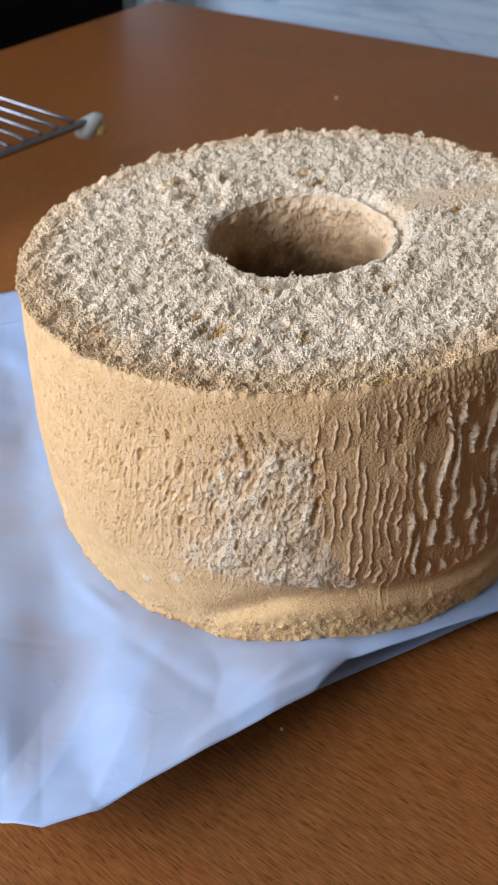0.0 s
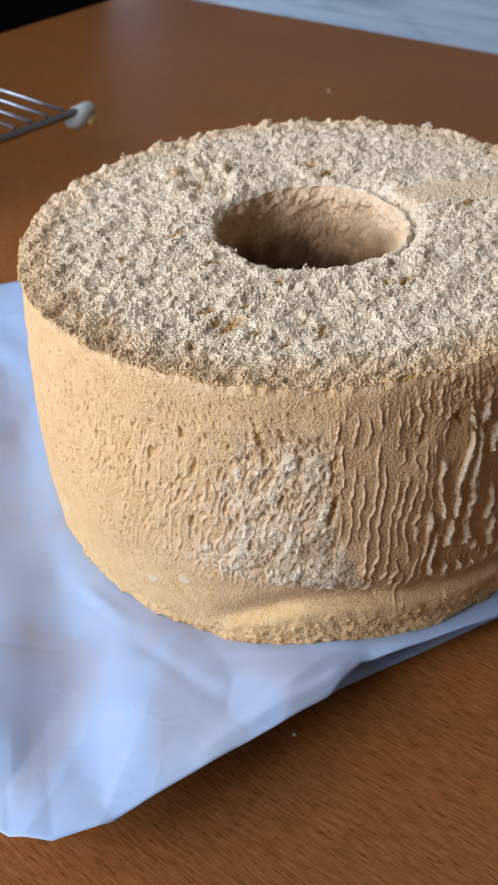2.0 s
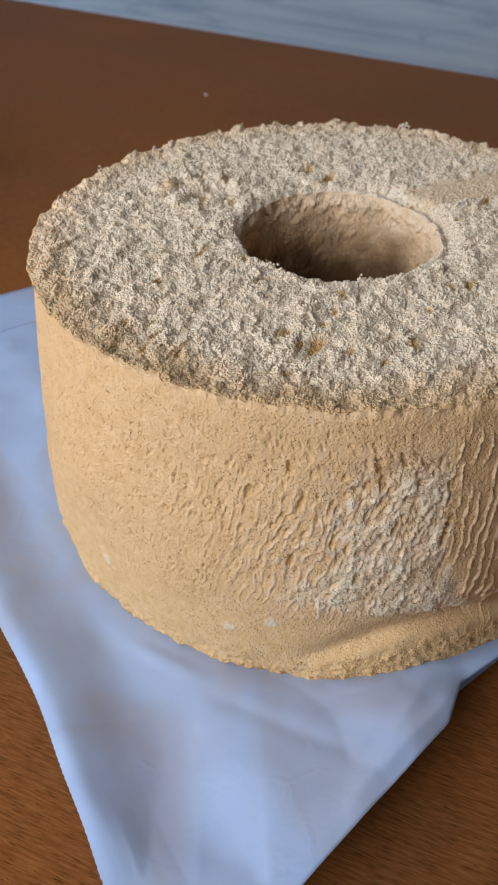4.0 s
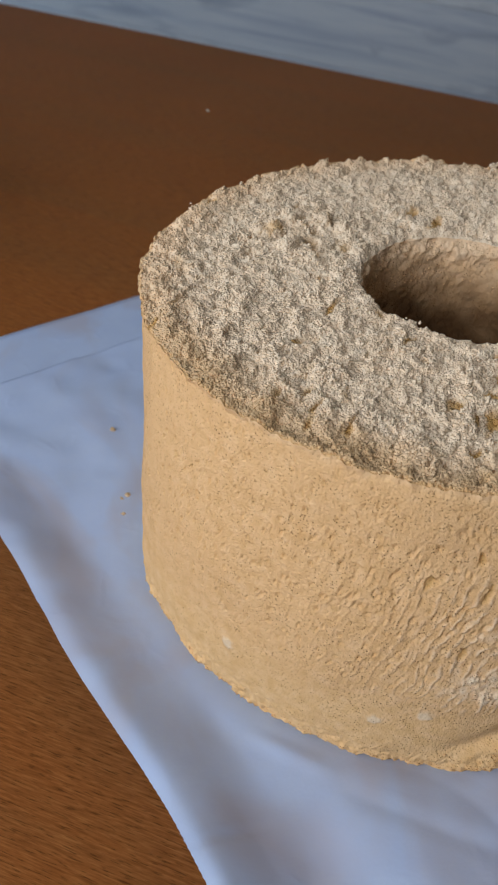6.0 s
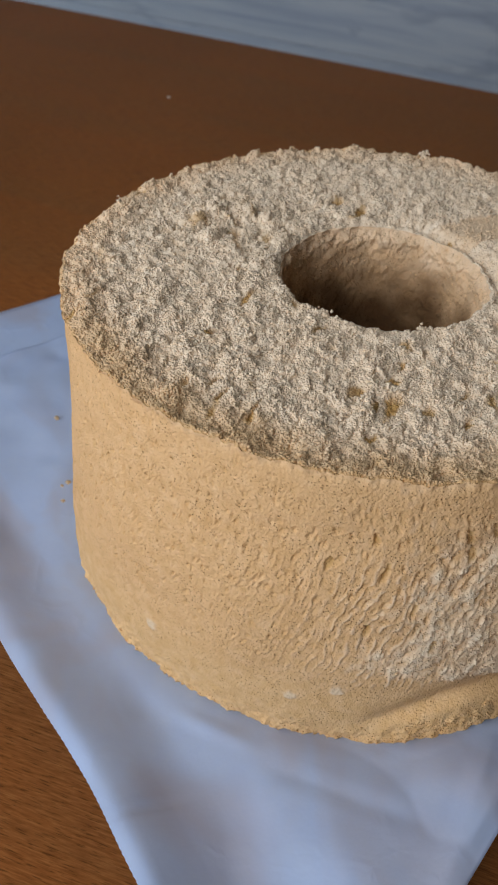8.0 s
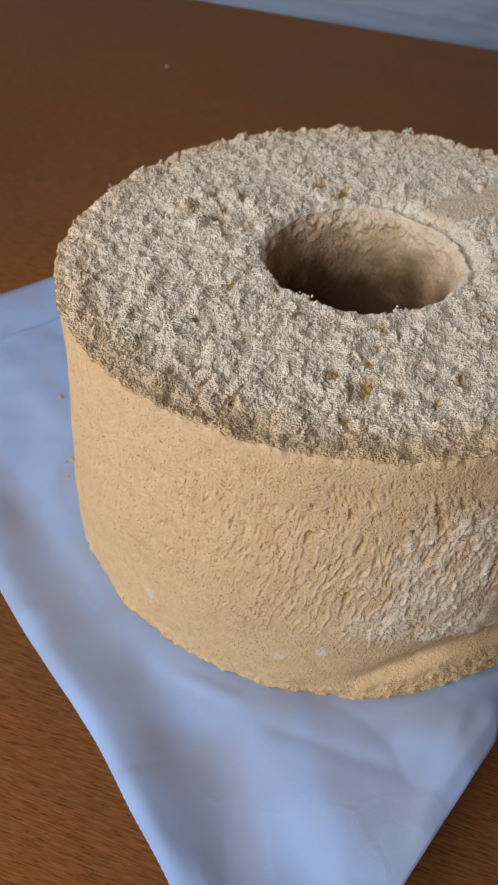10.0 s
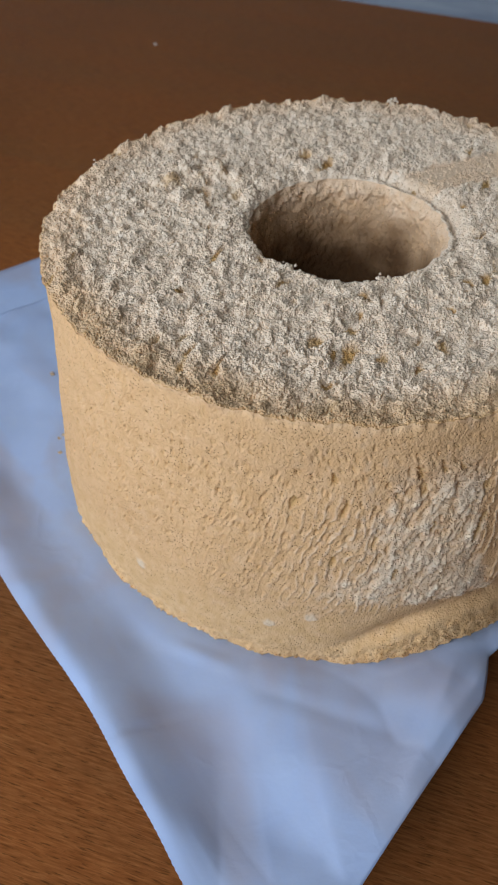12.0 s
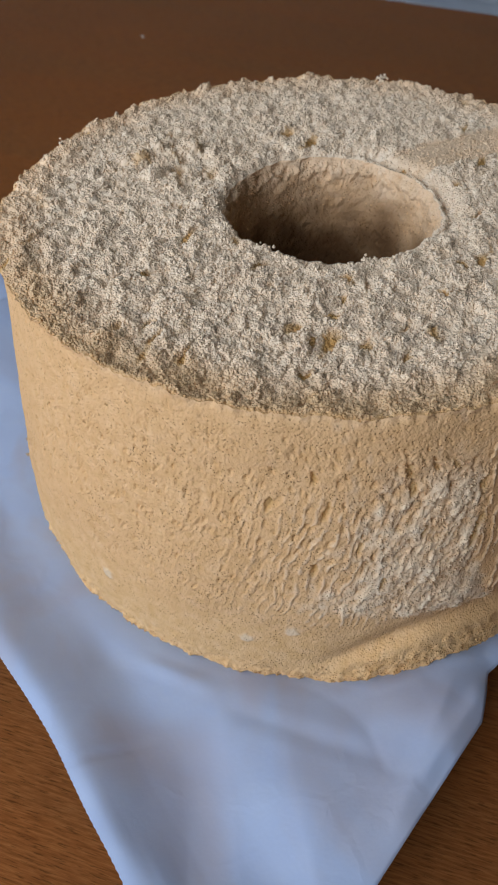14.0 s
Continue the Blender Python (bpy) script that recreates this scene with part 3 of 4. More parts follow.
    # golden holes torn in the crumb: place, length and turn
    for cx, cy, long, turn in ((-0.0225, -0.0537, 0.0034, 60), (-0.0165, -0.0468, 0.0024, 55), (-0.0122, -0.0402, 0.0030, 62), (0.0083, -0.0553, 0.0030, 70), (0.0205, -0.0440, 0.0036, 72), (-0.0693, -0.0407, 0.0036, 35),
                               (-0.0382, -0.0735, 0.0030, 30), (-0.0319, -0.0614, 0.0026, 40), (-0.0636, -0.0180, 0.0024, 30), (0.0335, 0.0160, 0.0022, 80), (0.0427, -0.0034, 0.0030, 80), (-0.0120, -0.0750, 0.0028, 50)):
        c, s = math.cos(radians(turn)), math.sin(radians(turn))
        px, py = x - cx + 0.0016 * perlin(x * 420, y * 420, 81), y - cy + 0.0016 * perlin(x * 420, y * 420, 82)
        near = smooth(1.15, 0.45, np.hypot((c * px + s * py) / long, (c * py - s * px) / (0.5 * long)))
        z = z - 0.0011 * near
        pore = np.maximum(pore, 0.9 * near)
    # rough patch of raised lumps
    lump = np.exp(-(((x + 0.040) / 0.016) ** 2 + ((y - 0.044) / 0.014) ** 2))
    big, _, big_r = cells((x + 0.0012 * perlin(x * 300, y * 300, 93)) / 0.0046, (y + 0.0012 * perlin(x * 300, y * 300, 94)) / 0.0046, 90)
    z = z + lump * (0.0036 * np.sqrt(np.maximum(0, 1 - (big / 0.8) ** 2)) * big_r - 0.0010)
    pore = np.maximum(pore, 0.8 * lump * smooth(0.55, 0.8, big))
    jit = 0.0003 * smooth(0.0, 0.03, f)
    # three large clumps and the golden pits beside them
    for cx, cy, size, up in ((-0.047, 0.036, 0.0040, 0.0020), (-0.049, 0.046, 0.0036, 0.0018), (-0.031, 0.048, 0.0042, 0.0020), (-0.041, 0.051, 0.0034, 0.0016), (-0.0385, 0.0365, 0.0024, -0.0034), (-0.060, 0.034, 0.0020, -0.0024), (-0.056, 0.044, 0.0016, -0.0018)):
        near = smooth(1.25, 0.5, np.hypot(x - cx + 0.001 * perlin(x * 420, y * 420, 97), y - cy + 0.001 * perlin(x * 420, y * 420, 98)) / size)
        z = z + up * near
        pore = np.maximum(pore, near * (up < 0))
    top = np.stack([x + jit * perlin(x * 330, y * 330, 61), y + jit * perlin(x * 330, y * 330, 62), 0.1074 + tilt(x, y) + z], -1)
    rim_crust = smooth(0.978, 0.992, f + 0.006 * perlin(x * 300, y * 300, 96))
    fringe = smooth(0.70, 0.97, f + 0.05 * perlin(x * 70, y * 70, 95))
    top_col = np.stack([(1 - 0.40 * flat - 0.42 * fringe) * (1 - 0.8 * rim_crust), np.clip(0.95 * pore + 0.36 * fringe * smooth(0.05, -0.04, y), 0, 1), 0 * x], -1)
    # --- side, from the rim down
    hh = np.linspace(1.0, 0.0, 265)[:, None]
    rim = top[-1]
    zt = rim[None, :, 2]
    zt_even = 0.1066 + tilt(TOP_R * np.cos(th), 0)
    zs = zt_even * hh + (zt - zt_even) * smooth(0.968, 1.0, hh)
    arc = th * 0.102
    prof_z = np.array((0.0, 0.004, 0.010, 0.018, 0.030, 0.050, 0.075, 0.095, 0.104, 0.115))
    prof_r = np.array((0.0975, 0.0995, 0.1007, 0.1013, 0.1015, 0.1015, 0.1013, 0.1007, 0.1000, 0.0990))
    zn = zs * (0.107 / zt_even)
    lean = 1 - zn / 0.107
    rs = np.interp(zn, prof_z, prof_r) + smooth(0.0, 0.55, lean) * (0.0036 * np.cos(th + radians(110)) - 0.0028 * smooth(-176, -184, np.where(deg > 90, deg - 360, deg)) * smooth(60, 130, np.abs(deg)))
    warp = 0.0020 * perlin(arc * 95, zs * 60, 101)
    wiggle = arc + warp + 0.0008 * perlin(arc * 280, zs * 240, 105) + 0.0003 * perlin(arc * 700, zs * 700, 104)
    # the torn patch where the skin stayed in the tin: sharp towards the wrinkles, frayed the other way
    torn_right = np.interp(zs, (0.025, 0.045, 0.058, 0.069, 0.100), (-80.0, -85.5, -88.4, -89.6, -90.5)) + 1.6 * perlin(arc * 40, zs * 170, 106) + 0.8 * perlin(arc * 120, zs * 500, 107)
    torn_left = np.interp(zs, (0.037, 0.053, 0.072, 0.092), (-113.0, -107.0, -104.0, -101.0))
    torn_low = np.interp(deg, (-112, -101, -95, -87, -80), (0.0390, 0.0365, 0.0338, 0.0295, 0.0255)) + 0.0022 * perlin(arc * 210, zs * 60, 110)
    # strokes lean one way low on the side and the other way near the rim
    slant = arc + np.interp(zs, (0.0, 0.080, 0.088, 0.12), (0.016, 0.0, 0.0, 0.012)) + 0.9 * warp
    fray = 0.6 * perlin(slant / 0.0035, zs / 0.016, 109) + 0.5 * perlin(arc * 420, zs * 300, 108)
    right_side = smooth(1.0, -1.0, deg - torn_right)
    wt = right_side * smooth(-9, 5, deg - torn_left + 8 * fray) * smooth(-0.001, 0.0025, zs - torn_low) * smooth(0.100, 0.084, zs + 0.006 * fray)
    # fine wavy threads beyond it, then thick cream-coloured ridges on sunken skin
    wr = (1 - right_side) * smooth(30, -20, deg)
    grown = smooth(0.020, 0.030, zs + 0.004 * perlin(arc * 200, zs * 40, 117)) * smooth(0.107, 0.096, zs - 0.006 * smooth(-84, -70, deg))
    cream_zone = smooth(-75, -69, deg + 3.5 * perlin(arc * 90, zs * 70, 118)) * smooth(60, 20, deg) * smooth(0.024, 0.034, zs) * smooth(0.101, 0.094, zs)
    fine_r = threads(wiggle / 0.0030, zs, 201, 0.16, 0.011) * wr * grown
    cream_r = threads((wiggle + 0.5 * warp) / 0.0056, zs, 211, 0.21, 0.012) * cream_zone
    fine_r = fine_r * (1 - cream_zone * 0.65)
    beads = smooth(0.5, 0.2, cells(arc / 0.0016, zs / 0.0020, 119)[0]) * smooth(-88, -68, deg) * smooth(40, 0, deg) * smooth(0.088, 0.100, zs) * smooth(0.112, 0.108, zs)
    push = 0.00065 * fine_r + 0.0016 * cream_r - 0.0007 * cream_zone + 0.0004 * beads
    # pitted, streaky skin on the other side
    wp = smooth(-168, -128, deg) * right_side
    near_torn = smooth(-132, -106, deg) * right_side
    p1, _, pr = cells(slant / 0.0025, zs / 0.0050, 111)
    pits = smooth(0.38, 0.0, p1 + 0.10 * perlin(arc * 500, zs * 400, 114)) * (pr > 0.58) * wp * smooth(0.050, 0.066, zs) * smooth(0.101, 0.093, zs) * smooth(-150, -118, deg)
    q1, _, qr = cells(slant / 0.0022, zs / 0.0044, 112)
    small = smooth(0.32, 0.1, q1) * (qr > 0.58) * smooth(0.106, 0.100, zs) * smooth(0.028, 0.045, zs) * right_side
    o1, _, orr = cells(arc / 0.0010, zs / 0.0010, 113)
    pores = smooth(0.36, 0.12, o1) * (orr > 0.52) * smooth(0.020, 0.032, zs)
    rice = threads((slant + 0.0012 * perlin(arc * 170, zs * 170, 222)) / 0.0029, zs, 221, 0.25, 0.0042) * smooth(-152, -124, deg) * right_side * smooth(0.030, 0.040, zs) * smooth(0.092, 0.070, zs)
    golden = 0
    for at, up, wide, tall in ((-101.5, 0.0904, 0.0011, 0.0034), (-98.2, 0.0922, 0.0010, 0.0026), (-100.7, 0.0847, 0.0012, 0.0032), (-98.0, 0.0710, 0.0009, 0.0036), (-89.9, 0.0835, 0.0010, 0.0046), (-89.6, 0.0680, 0.0012, 0.0075), (-113.0, 0.0574, 0.0009, 0.0028),
                               (-112.4, 0.0787, 0.0010, 0.0032), (-120.5, 0.0785, 0.0010, 0.0028), (-114.6, 0.0880, 0.0009, 0.0026), (-95.3, 0.0925, 0.0010, 0.0022), (-102.8, 0.0525, 0.0008, 0.0026), (-107.0, 0.0660, 0.0008, 0.0028), (-76.0, 0.0900, 0.0012, 0.0024), (-69.8, 0.0945, 0.0013, 0.0030)):
        mid_s = math.radians(at) * 0.102 + float(np.interp(up, (0.0, 0.080, 0.088, 0.12), (0.016, 0.0, 0.0, 0.012)))
        near = np.hypot((slant - 0.9 * warp - mid_s) / wide, (zs - up) / tall) + 0.55 * perlin(arc * 420, zs * 360, 115) + 0.35 * perlin(arc * 900, zs * 900, 116)
        golden = np.maximum(golden, smooth(1.15, 0.45, near))
    tz, _ = clump(arc, zs)
    push = push - 0.0007 * pits - 0.0004 * small - 0.0002 * pores + 0.00036 * rice * (0.58 + 0.45 * near_torn) * (1 - 0.3 * wt) + 0.5 * tz * wt + 0.0004 * wt * fray - 0.0009 * golden
    push = push + 0.0005 * fbm(arc * 45, zs * 45, 121, 3) + 0.00007 * fbm(arc * 800, zs * 800, 122, 2)
    # the baked lip at the foot: it parts from the side on the front
    crease_z = 0.014 + 0.0135 * smooth(-112, -90, deg) - 0.007 * smooth(-88, -55, deg)
    part_w = smooth(-114, -100, deg) * smooth(10, -40, deg)
    d = zs - crease_z
    push = push - part_w * 0.0030 * np.exp(-(np.maximum(d, -3 * d) / 0.007) ** 2)
    lip = smooth(0.002, -0.003, d) * part_w
    low = smooth(0.007, 0.001, zs)
    grainy = lip * smooth(-0.002, -0.008, d + 0.003 * perlin(arc * 120, zs * 120, 135))
    rough_lip = np.maximum(grainy, low)
    push = push + rough_lip * (0.0007 * fbm(arc * 330, zs * 330, 131, 3) + 0.0004) + lip * 0.0011
    push = push + 0.0012 * part_w * smooth(0.014, 0.002, zs)
    scallop = 0.0010 * perlin(arc * 60, 0 * zs + 3, 132) + 0.0006 * perlin(arc * 190, zs * 190, 133) + 0.0007 * perlin(arc * 520, zs * 520, 134)
    push = push + scallop * smooth(0.02, 0.0, zs)
    push = push * smooth(1.0, 0.985, hh)
    # three floury spots near the foot
    spots = 0
    for at, up, size in ((-115.1, 0.0300, 0.0026), (-122.1, 0.0235, 0.0024), (-148.0, 0.0255, 0.0028)):
        spots = spots + smooth(1.15, 0.35, np.hypot((deg - at) / 57.3 * 0.102, zs - up) / size + 0.3 * perlin(arc * 600, zs * 600, 141))
    push = push + 0.0003 * np.clip(spots, 0, 1)
    k = smooth(1.0, 0.982, hh)
    rim_r = np.hypot(rim[:, 0], rim[:, 1])[None, :]
    rs = rim_r * (1 - k) + rs * k + push
    side = np.stack([rs * np.cos(th), rs * np.sin(th), zs], -1)
    side[0] = rim
    bare = wt * np.clip(0.62 + 0.5 * fray + 160 * tz, 0.2, 1)
    bare = np.maximum(bare, 0.45 * fine_r)
    bare = np.maximum(bare, cream_r)
    bare = np.maximum(bare, 0.6 * np.clip(spots, 0, 1))
    bare = np.maximum(bare, np.clip(0.30 + 0.30 * near_torn + 0.25 * fray, 0, 1) * rice * near_torn)
    bare = np.maximum(bare, 0.22 * near_torn * smooth(0.1, 0.6, fray) * smooth(0.03, 0.05, zs))
    bare = np.maximum(bare, 0.15 * smooth(0.985, 1.0, hh + 0 * th))
    gold = np.clip(0.72 * golden + 0.22 * pits + 0.22 * small + 0.30 * pores * wt + 0.16 * cream_zone * (1 - cream_r), 0, 1)
    baked = np.clip(0.45 * smooth(0.036, 0.022, zs + 0.003 * perlin(arc * 40, zs * 40, 161)) + 0.5 * rough_lip, 0, 1)
    floury = np.clip(0.5 * wt + 0.8 * np.clip(spots, 0, 1) + 0.55 * cream_r, 0, 1)
    side_col = np.stack([bare, gold, baked * (1 - np.clip(spots, 0, 1)), 1 - floury], -1)
    # --- hole wall
    ring = top[0]
    zh_even = 0.1066 + tilt(HOLE_R * np.cos(th), 0)
    zh = zh_even * zz + (ring[None, :, 2] - zh_even) * smooth(0.93, 1.0, zz)
    flare = HOLE_R - 0.0010 * (1 - zz) + 0.0007 * fbm(s_ * 70 + 0 * zz, zh * 70, 171, 3) + 0.0004 * fbm(s_ * 420 + 0 * zz, zh * 420, 172, 2)
    flare = flare - (0.4 * clump(s_ + 0 * zz, zh)[0] + 0.0003) * (0.25 + 0.65 * smooth(0.70, 0.90, zz) * smooth(1.0, 0.96, zz)) * (0.35 + 0.65 * smooth(30, 75, np.abs(deg - 12)))
    kk = smooth(1.0, 0.955, zz)
    ring_r = np.hypot(ring[:, 0], ring[:, 1])[None, :]
    hr = ring_r * (1 - kk) + flare * kk - (0.8 * clump(s_ + 0.3 + 0 * zz, zh)[0] + 0.0004) * smooth(0.88, 0.94, zz) * smooth(1.0, 0.985, zz)
    hole = np.stack([hr * np.cos(th), hr * np.sin(th), zh], -1)
    hole[-1] = ring
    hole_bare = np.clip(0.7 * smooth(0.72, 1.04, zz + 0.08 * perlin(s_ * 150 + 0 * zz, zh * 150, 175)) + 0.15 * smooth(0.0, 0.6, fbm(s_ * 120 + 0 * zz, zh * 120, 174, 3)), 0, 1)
    # the shade low in the hole, painted into the wall as near-black brown
    deep_shade = smooth(0.98, 0.66, zz + 0.10 * perlin(s_ * 90 + 0 * zz, zh * 90, 176))
    hole_col = np.stack([(0.05 + 0.55 * hole_bare) * (1 - deep_shade), 0.92 * deep_shade, 0 * hole_bare], -1)
    # --- foot ring that lies on the paper
    t_ = np.linspace(0, 1, 8)[:, None, None]
    foot = side[-1][None] * (1 - t_) + hole[0][None] * t_
    foot_col = np.zeros(foot.shape)
    foot_col[..., 2] = 0.6
    # --- grains of torn crumb that cover the top, the torn patch and the foot's edge
    rng = np.random.default_rng(5)
    ball = np.array(((1, 0, 0), (-1, 0, 0), (0, 1, 0), (0, -1, 0), (0, 0, 1), (0, 0, -1)), float)
    tris = np.array(((0, 2, 4), (2, 1, 4), (1, 3, 4), (3, 0, 4), (2, 0, 5), (1, 2, 5), (3, 1, 5), (0, 3, 5)))

    def grains(name, label, seat, size, tint):
        """Small rounded crumbs, each turned its own way."""
        m_ = len(seat)
        q = rng.standard_normal((m_, 4))
        q = q / np.linalg.norm(q, axis=1, keepdims=True)
        w, a, b_, c = q.T
        turn = np.stack([1 - 2 * (b_ * b_ + c * c), 2 * (a * b_ - c * w), 2 * (a * c + b_ * w), 2 * (a * b_ + c * w), 1 - 2 * (a * a + c * c), 2 * (b_ * c - a * w),
                         2 * (a * c - b_ * w), 2 * (b_ * c + a * w), 1 - 2 * (a * a + b_ * b_)], -1).reshape(m_, 3, 3)
        shape = ball[None] * (1 + 0.22 * rng.standard_normal((m_, 6, 1)).clip(-1.5, 1.5))
        verts = seat[:, None, :] + np.einsum("mij,mkj->mki", turn, shape) * size[:, None, None]
        faces = (tris[None] + (np.arange(m_) * 6)[:, None, None]).reshape(-1, 3)
        me = bpy.data.meshes.new(name)
        me.vertices.add(m_ * 6)
        me.vertices.foreach_set("co", verts.reshape(-1).astype(np.float32))
        me.loops.add(faces.size)
        me.loops.foreach_set("vertex_index", faces.reshape(-1).astype(np.int32))
        me.polygons.add(len(faces))
        me.polygons.foreach_set("loop_start", np.arange(0, faces.size, 3, dtype=np.int32))
        me.update(calc_edges=True)
        me.materials.append(SPONGE)
        layer = me.color_attributes.new("bake", "FLOAT_COLOR", "POINT")
        layer.data.foreach_set("color", np.repeat(tint, 6, 0).astype(np.float32).reshape(-1))
        me.shade_smooth()
        ob = new(name, me)
        ob.parent = cake
        tagged(ob, label, kind="stuff")

    count = 190000
    gi, gj = rng.integers(1, top.shape[0] - 2, count), rng.integers(0, n, count)
    keep = (rng.random(count) < (top[gi, gj, :2] ** 2).sum(1) ** 0.5 / TOP_R) & (rng.random(count) > 0.8 * flat[gi, gj])
    gi, gj = gi[keep], gj[keep]
    m_ = len(gi)
    size = 0.00030 + 0.00032 * rng.random(m_) ** 2
    nxt = (gj + 1) % n
    slide = rng.random((m_, 2, 1))
    seat = top[gi, gj] + (top[gi + 1, gj] - top[gi, gj]) * slide[:, 0] + (top[gi, nxt] - top[gi, gj]) * slide[:, 1]
    seat[:, 2] += 0.00004 + 0.00050 * rng.random(m_) ** 3 * smooth(-0.0004, 0.0008, z[gi, gj])
    tint = np.ones((m_, 4))
    tint[:, 0] = top_col[gi, gj, 0] * (0.92 + 0.08 * rng.random(m_))
    tint[:, 1] = np.clip(1.1 * top_col[gi, gj, 1] + 0.10 * (rng.random(m_) > 0.93), 0, 1)
    tint[:, 2] = 0
    # a sprig at the far rim, clumps at the hole's edge and a few big crumbs: angle, radius, height over the crumb
    sprigs = []
    for at, r_, up in ((54.6, 0.0975, 0.0004), (54.9, 0.0977, 0.0014), (54.4, 0.0978, 0.0024), (55.4, 0.0977, 0.0020), (-98.0, 0.0345, 0.0004), (-95.0, 0.0342, 0.0008), (-101.0, 0.0343, 0.0006),
                       (-97.5, 0.0338, 0.0016), (-93.0, 0.0345, 0.0004), (-150.0, 0.0345, 0.0006), (-147.0, 0.0342, 0.0012), (-153.0, 0.0346, 0.0004), (84.0, 0.0968, 0.0006), (120.0, 0.0968, 0.0006), (136.0, 0.0972, 0.0005)):
        col = int(np.searchsorted(deg[0], at)) % n
        row = int(np.clip((r_ - HOLE_R) / (TOP_R - HOLE_R), 0, 1) * (top.shape[0] - 1))
        for k in range(9):
            sprigs.append(top[row, col] + np.array((0, 0, up)) + 0.0005 * rng.standard_normal(3))
    sprigs = np.array(sprigs)
    pale = np.tile((0.95, 0.0, 0.0, 1.0), (len(sprigs), 1))
    grains("loose_crumb", "pale grains of torn crumb", np.concatenate([seat, sprigs]), np.concatenate([size, 0.0004 + 0.0003 * rng.random(len(sprigs))]), np.concatenate([tint, pale]))
    # on the side
    want = np.clip(wt * (0.5 + 60 * np.maximum(tz, -0.004)) + 0.6 * rough_lip * smooth(-125, -105, deg) * smooth(20, -20, deg) + 0.3 * low + 0.5 * cream_r, 0, 1) * smooth(-200, -190, deg) * smooth(40, 10, deg)
    gi, gj = rng.integers(1, side.shape[0] - 1, 260000), rng.integers(0, n, 260000)
    keep = rng.random(260000) < 0.55 * want[gi, gj]
    gi, gj = gi[keep], gj[keep]
    m_ = len(gi)
    seat = side[gi, gj].copy()
    seat = seat + 0.00012 * rng.standard_normal((m_, 3))
    tint = np.ones((m_, 4))
    tint[:, :4] = side_col[gi, gj]
    grains("side_crumb", "pale and golden grains on the torn skin", seat, 0.00020 + 0.00024 * rng.random(m_) ** 2, tint)
    # and round the mouth of the hole
    gi, gj = rng.integers(0, hole.shape[0] - 2, 60000), rng.integers(0, n, 60000)
    keep = rng.random(60000) < 0.4 * (smooth(0.55, 0.95, zz) * smooth(0.6, 0.1, deep_shade) * (0.15 + 0.85 * smooth(35, 80, np.abs(deg - 12))))[gi, gj]
    gi, gj = gi[keep], gj[keep]
    tint = np.ones((len(gi), 4))
    tint[:, :3] = hole_col[gi, gj] * (1.0, 0.3, 1.0)
    grains("hole_crumb", "tan grains clinging to the hole's wall", hole[gi, gj], 0.00022 + 0.00028 * rng.random(len(gi)) ** 2, tint)
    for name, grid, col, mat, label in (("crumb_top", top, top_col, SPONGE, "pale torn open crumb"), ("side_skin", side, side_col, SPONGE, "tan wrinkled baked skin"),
                                        ("hole_wall", hole, hole_col, HOLE_SHADED, "tan crumbly wall of the centre hole, shade painted below"), ("foot", foot, foot_col, SPONGE, "golden baked underside")):
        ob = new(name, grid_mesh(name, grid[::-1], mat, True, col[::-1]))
        ob.parent = cake
        tagged(ob, label)


build_cake()

# ---------------------------------------------------------------- the cooling rack


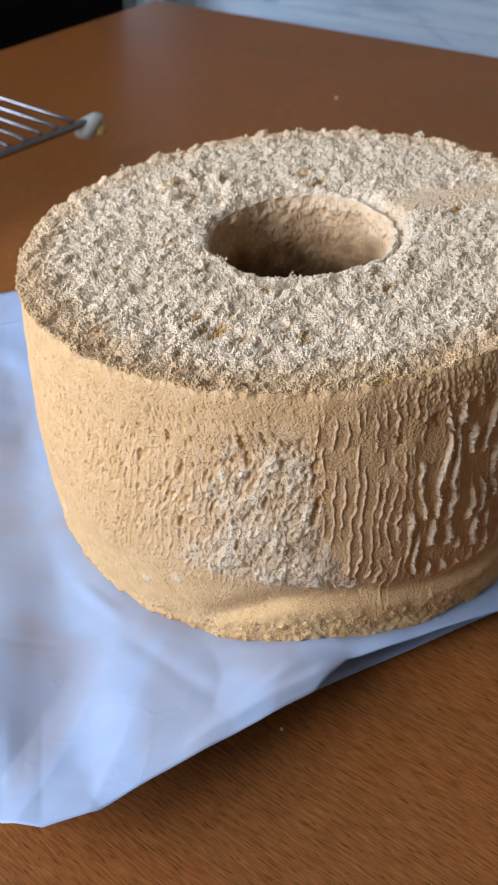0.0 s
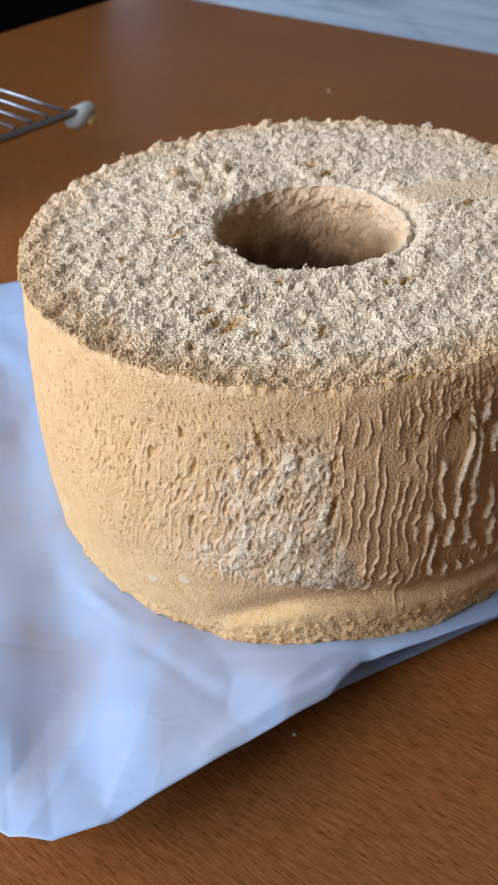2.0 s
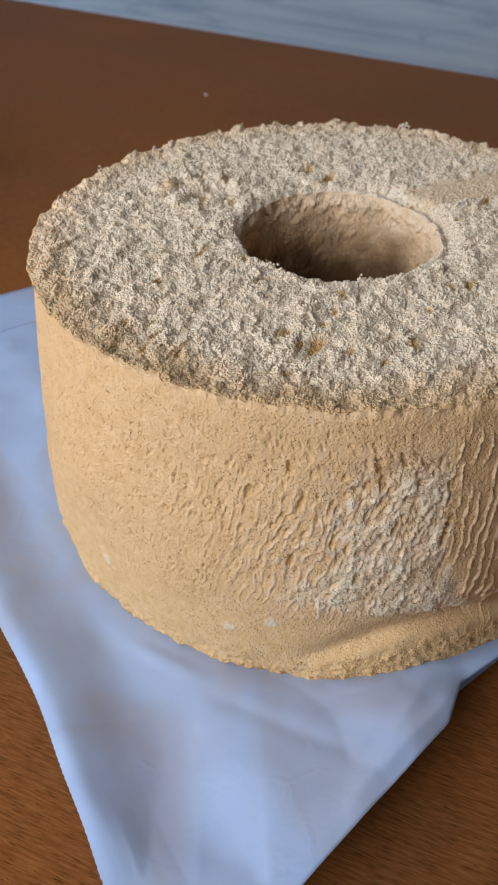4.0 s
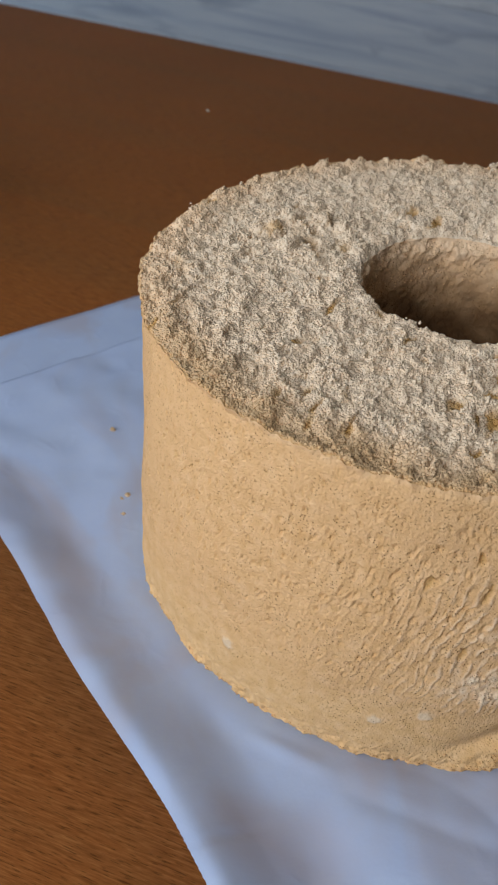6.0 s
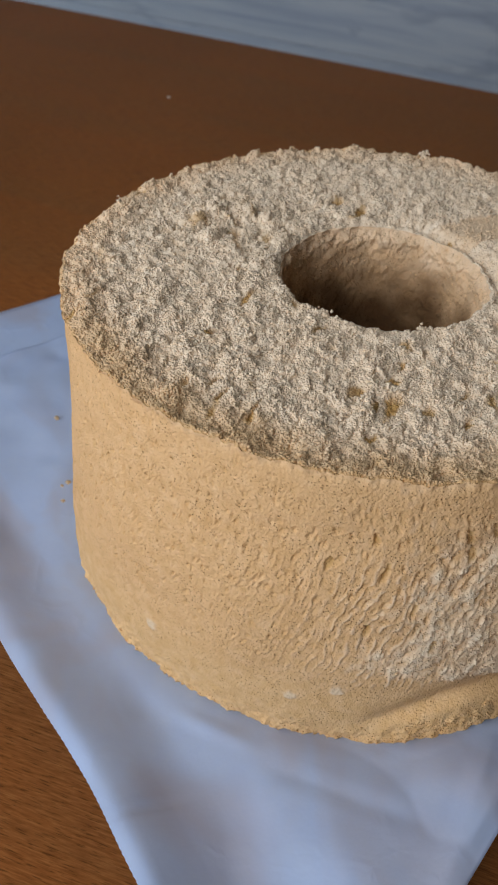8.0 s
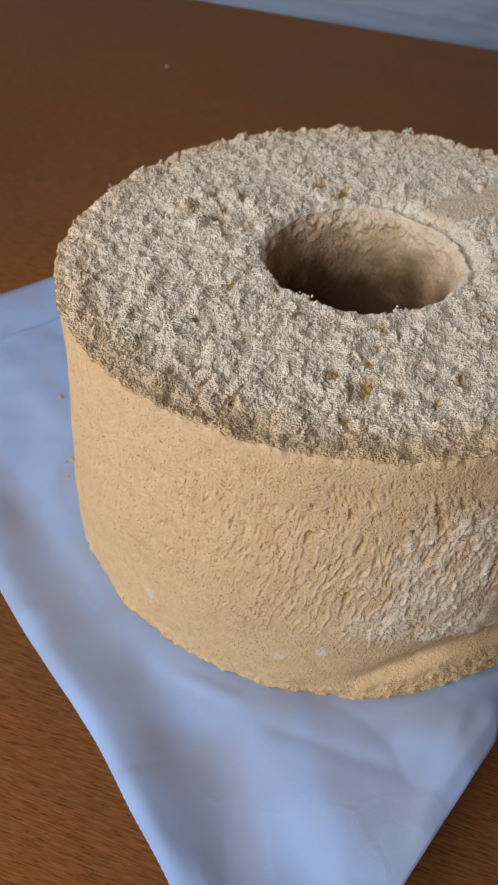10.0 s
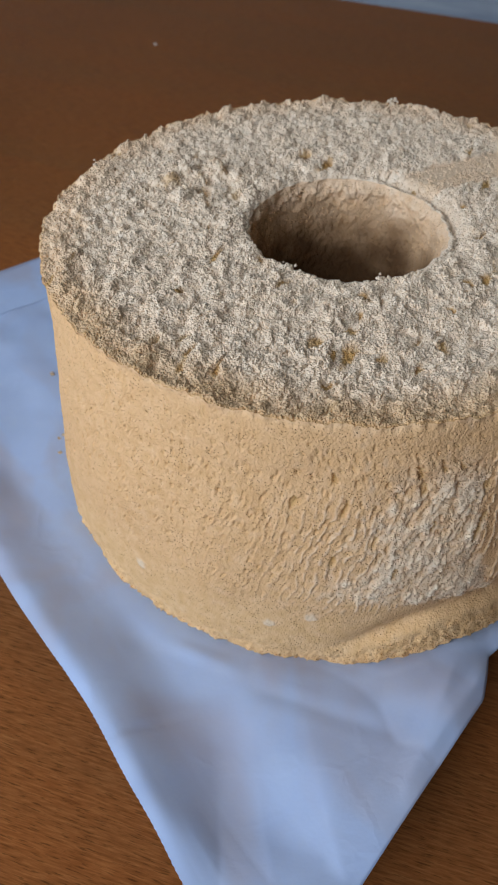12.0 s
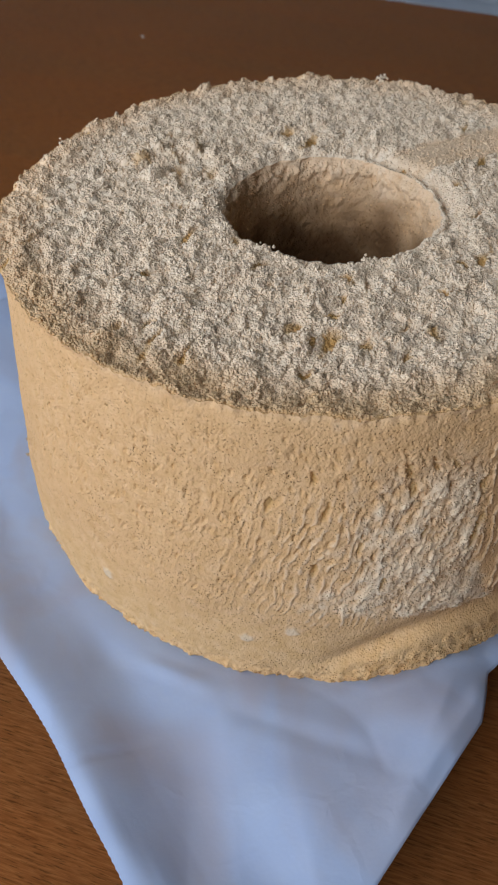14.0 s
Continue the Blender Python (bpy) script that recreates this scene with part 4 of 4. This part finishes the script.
def build_rack():
    rack = tagged(new("cooling_rack"), "chrome wire cooling rack standing on the table", "cooling rack")
    rack.matrix_world = Matrix.Translation((-0.112, 0.628, 0)) @ pose(0, 0, 0, 0, 0, 229)
    # x runs along the near frame bar, y (to the right of it) along the wires
    wide, deep, up, r = 0.232, 0.33, 0.040, 0.0026
    for y in (0.0, -deep):
        ends = [(0.004, y, up - 0.010), (0.005, y, up - 0.004), (0.009, y, up), (wide - 0.009, y, up), (wide - 0.005, y, up - 0.004), (wide - 0.004, y, up - 0.010)]
        part("cross_bar", rod(ends, r, 12), STEEL, rack, smooth=True)
    for i in range(15):
        x = 0.019 + i * 0.0138
        part("wire", rod([(x, -0.001, up + 0.0038), (x, -deep + 0.001, up + 0.0038)], 0.0014, 10), STEEL, rack, smooth=True)
    for x, y in ((0.11, -0.002), (wide - 0.03, -0.002), (0.11, -deep + 0.002), (wide - 0.03, -deep + 0.002)):
        leg = part("leg", rod([(x, y, up - 0.001), (x, y, 0.006)], 0.0022, 10), STEEL, rack, smooth=True)
        bm = bmesh.new()
        bmesh.ops.create_uvsphere(bm, u_segments=16, v_segments=10, radius=0.006, matrix=Matrix.Translation((x, y, 0.006)))
        part("rubber_foot", bm, CAP, leg, "clear rubber foot", smooth=True)
    # the milky cap on the near corner, with a yellow stain
    bm = bmesh.new()
    bmesh.ops.create_uvsphere(bm, u_segments=24, v_segments=16, radius=1)
    for v in bm.verts:
        bend = 1 + 0.22 * noise.noise(v.co * 1.4 + Vector((3, 1, 2)))
        v.co = Vector((v.co.x * 0.012 * bend + 0.004, v.co.y * 0.0065 * bend - 0.001, v.co.z * 0.0080 * bend + up - 0.004 - 0.0016 * v.co.x))
    part("corner_cap", bm, CAP, rack, "milky plastic cap", smooth=True)
    bm = bmesh.new()
    bmesh.ops.create_uvsphere(bm, u_segments=16, v_segments=10, radius=1)
    for v in bm.verts:
        v.co = Vector((v.co.x * 0.0050 - 0.001, v.co.y * 0.003 + 0.0038, v.co.z * 0.0036 + up - 0.0075))
    part("stain", bm, CAP_STAIN, rack, "yellow dried batter", smooth=True)


build_rack()

# ---------------------------------------------------------------- crumbs


def build_crumb(name, at, size, mat, label, seed):
    bm = bmesh.new()
    bmesh.ops.create_icosphere(bm, subdivisions=2, radius=size)
    for v in bm.verts:
        v.co *= 1 + 0.45 * noise.noise(v.co / size * 1.3 + Vector((seed, 0, 0)))
        v.co.z *= 0.75
    ob = part(name, bm, mat, None, smooth=False)
    low = min(v.co.z for v in ob.data.vertices)
    ob.location = (at[0], at[1], at[2] - low)
    tagged(ob, label, "crumb", "loose crumbs")


CRUMB = make_plain("loose_crumb", (0.55, 0.40, 0.24), 0.85, 0, 500, 0.2)
PALE = make_plain("pale_speck", (0.66, 0.60, 0.52), 0.7, 0, 500, 0.1)
for i, (px, py, size) in enumerate(((-0.0815, 0.3795, 0.0011), (-0.084, 0.338, 0.0012), (-0.0865, 0.3365, 0.0010), (-0.0875, 0.328, 0.0011), (-0.0945, 0.294, 0.0009))):
    build_crumb("cake_crumb", (px, py, 0.0040), size, CRUMB, "tiny tan cake crumb lying on the parchment", i)
for i, (px, py, size) in enumerate(((0.0037, 0.1677, 0.0006), (0.073, 0.775, 0.0013))):
    build_crumb("cake_crumb", (px, py, 0.0), size, PALE, "tiny pale crumb lying on the brown tabletop", 20 + i)

# ---------------------------------------------------------------- boards and floor planks
build_boards()
build_floor()
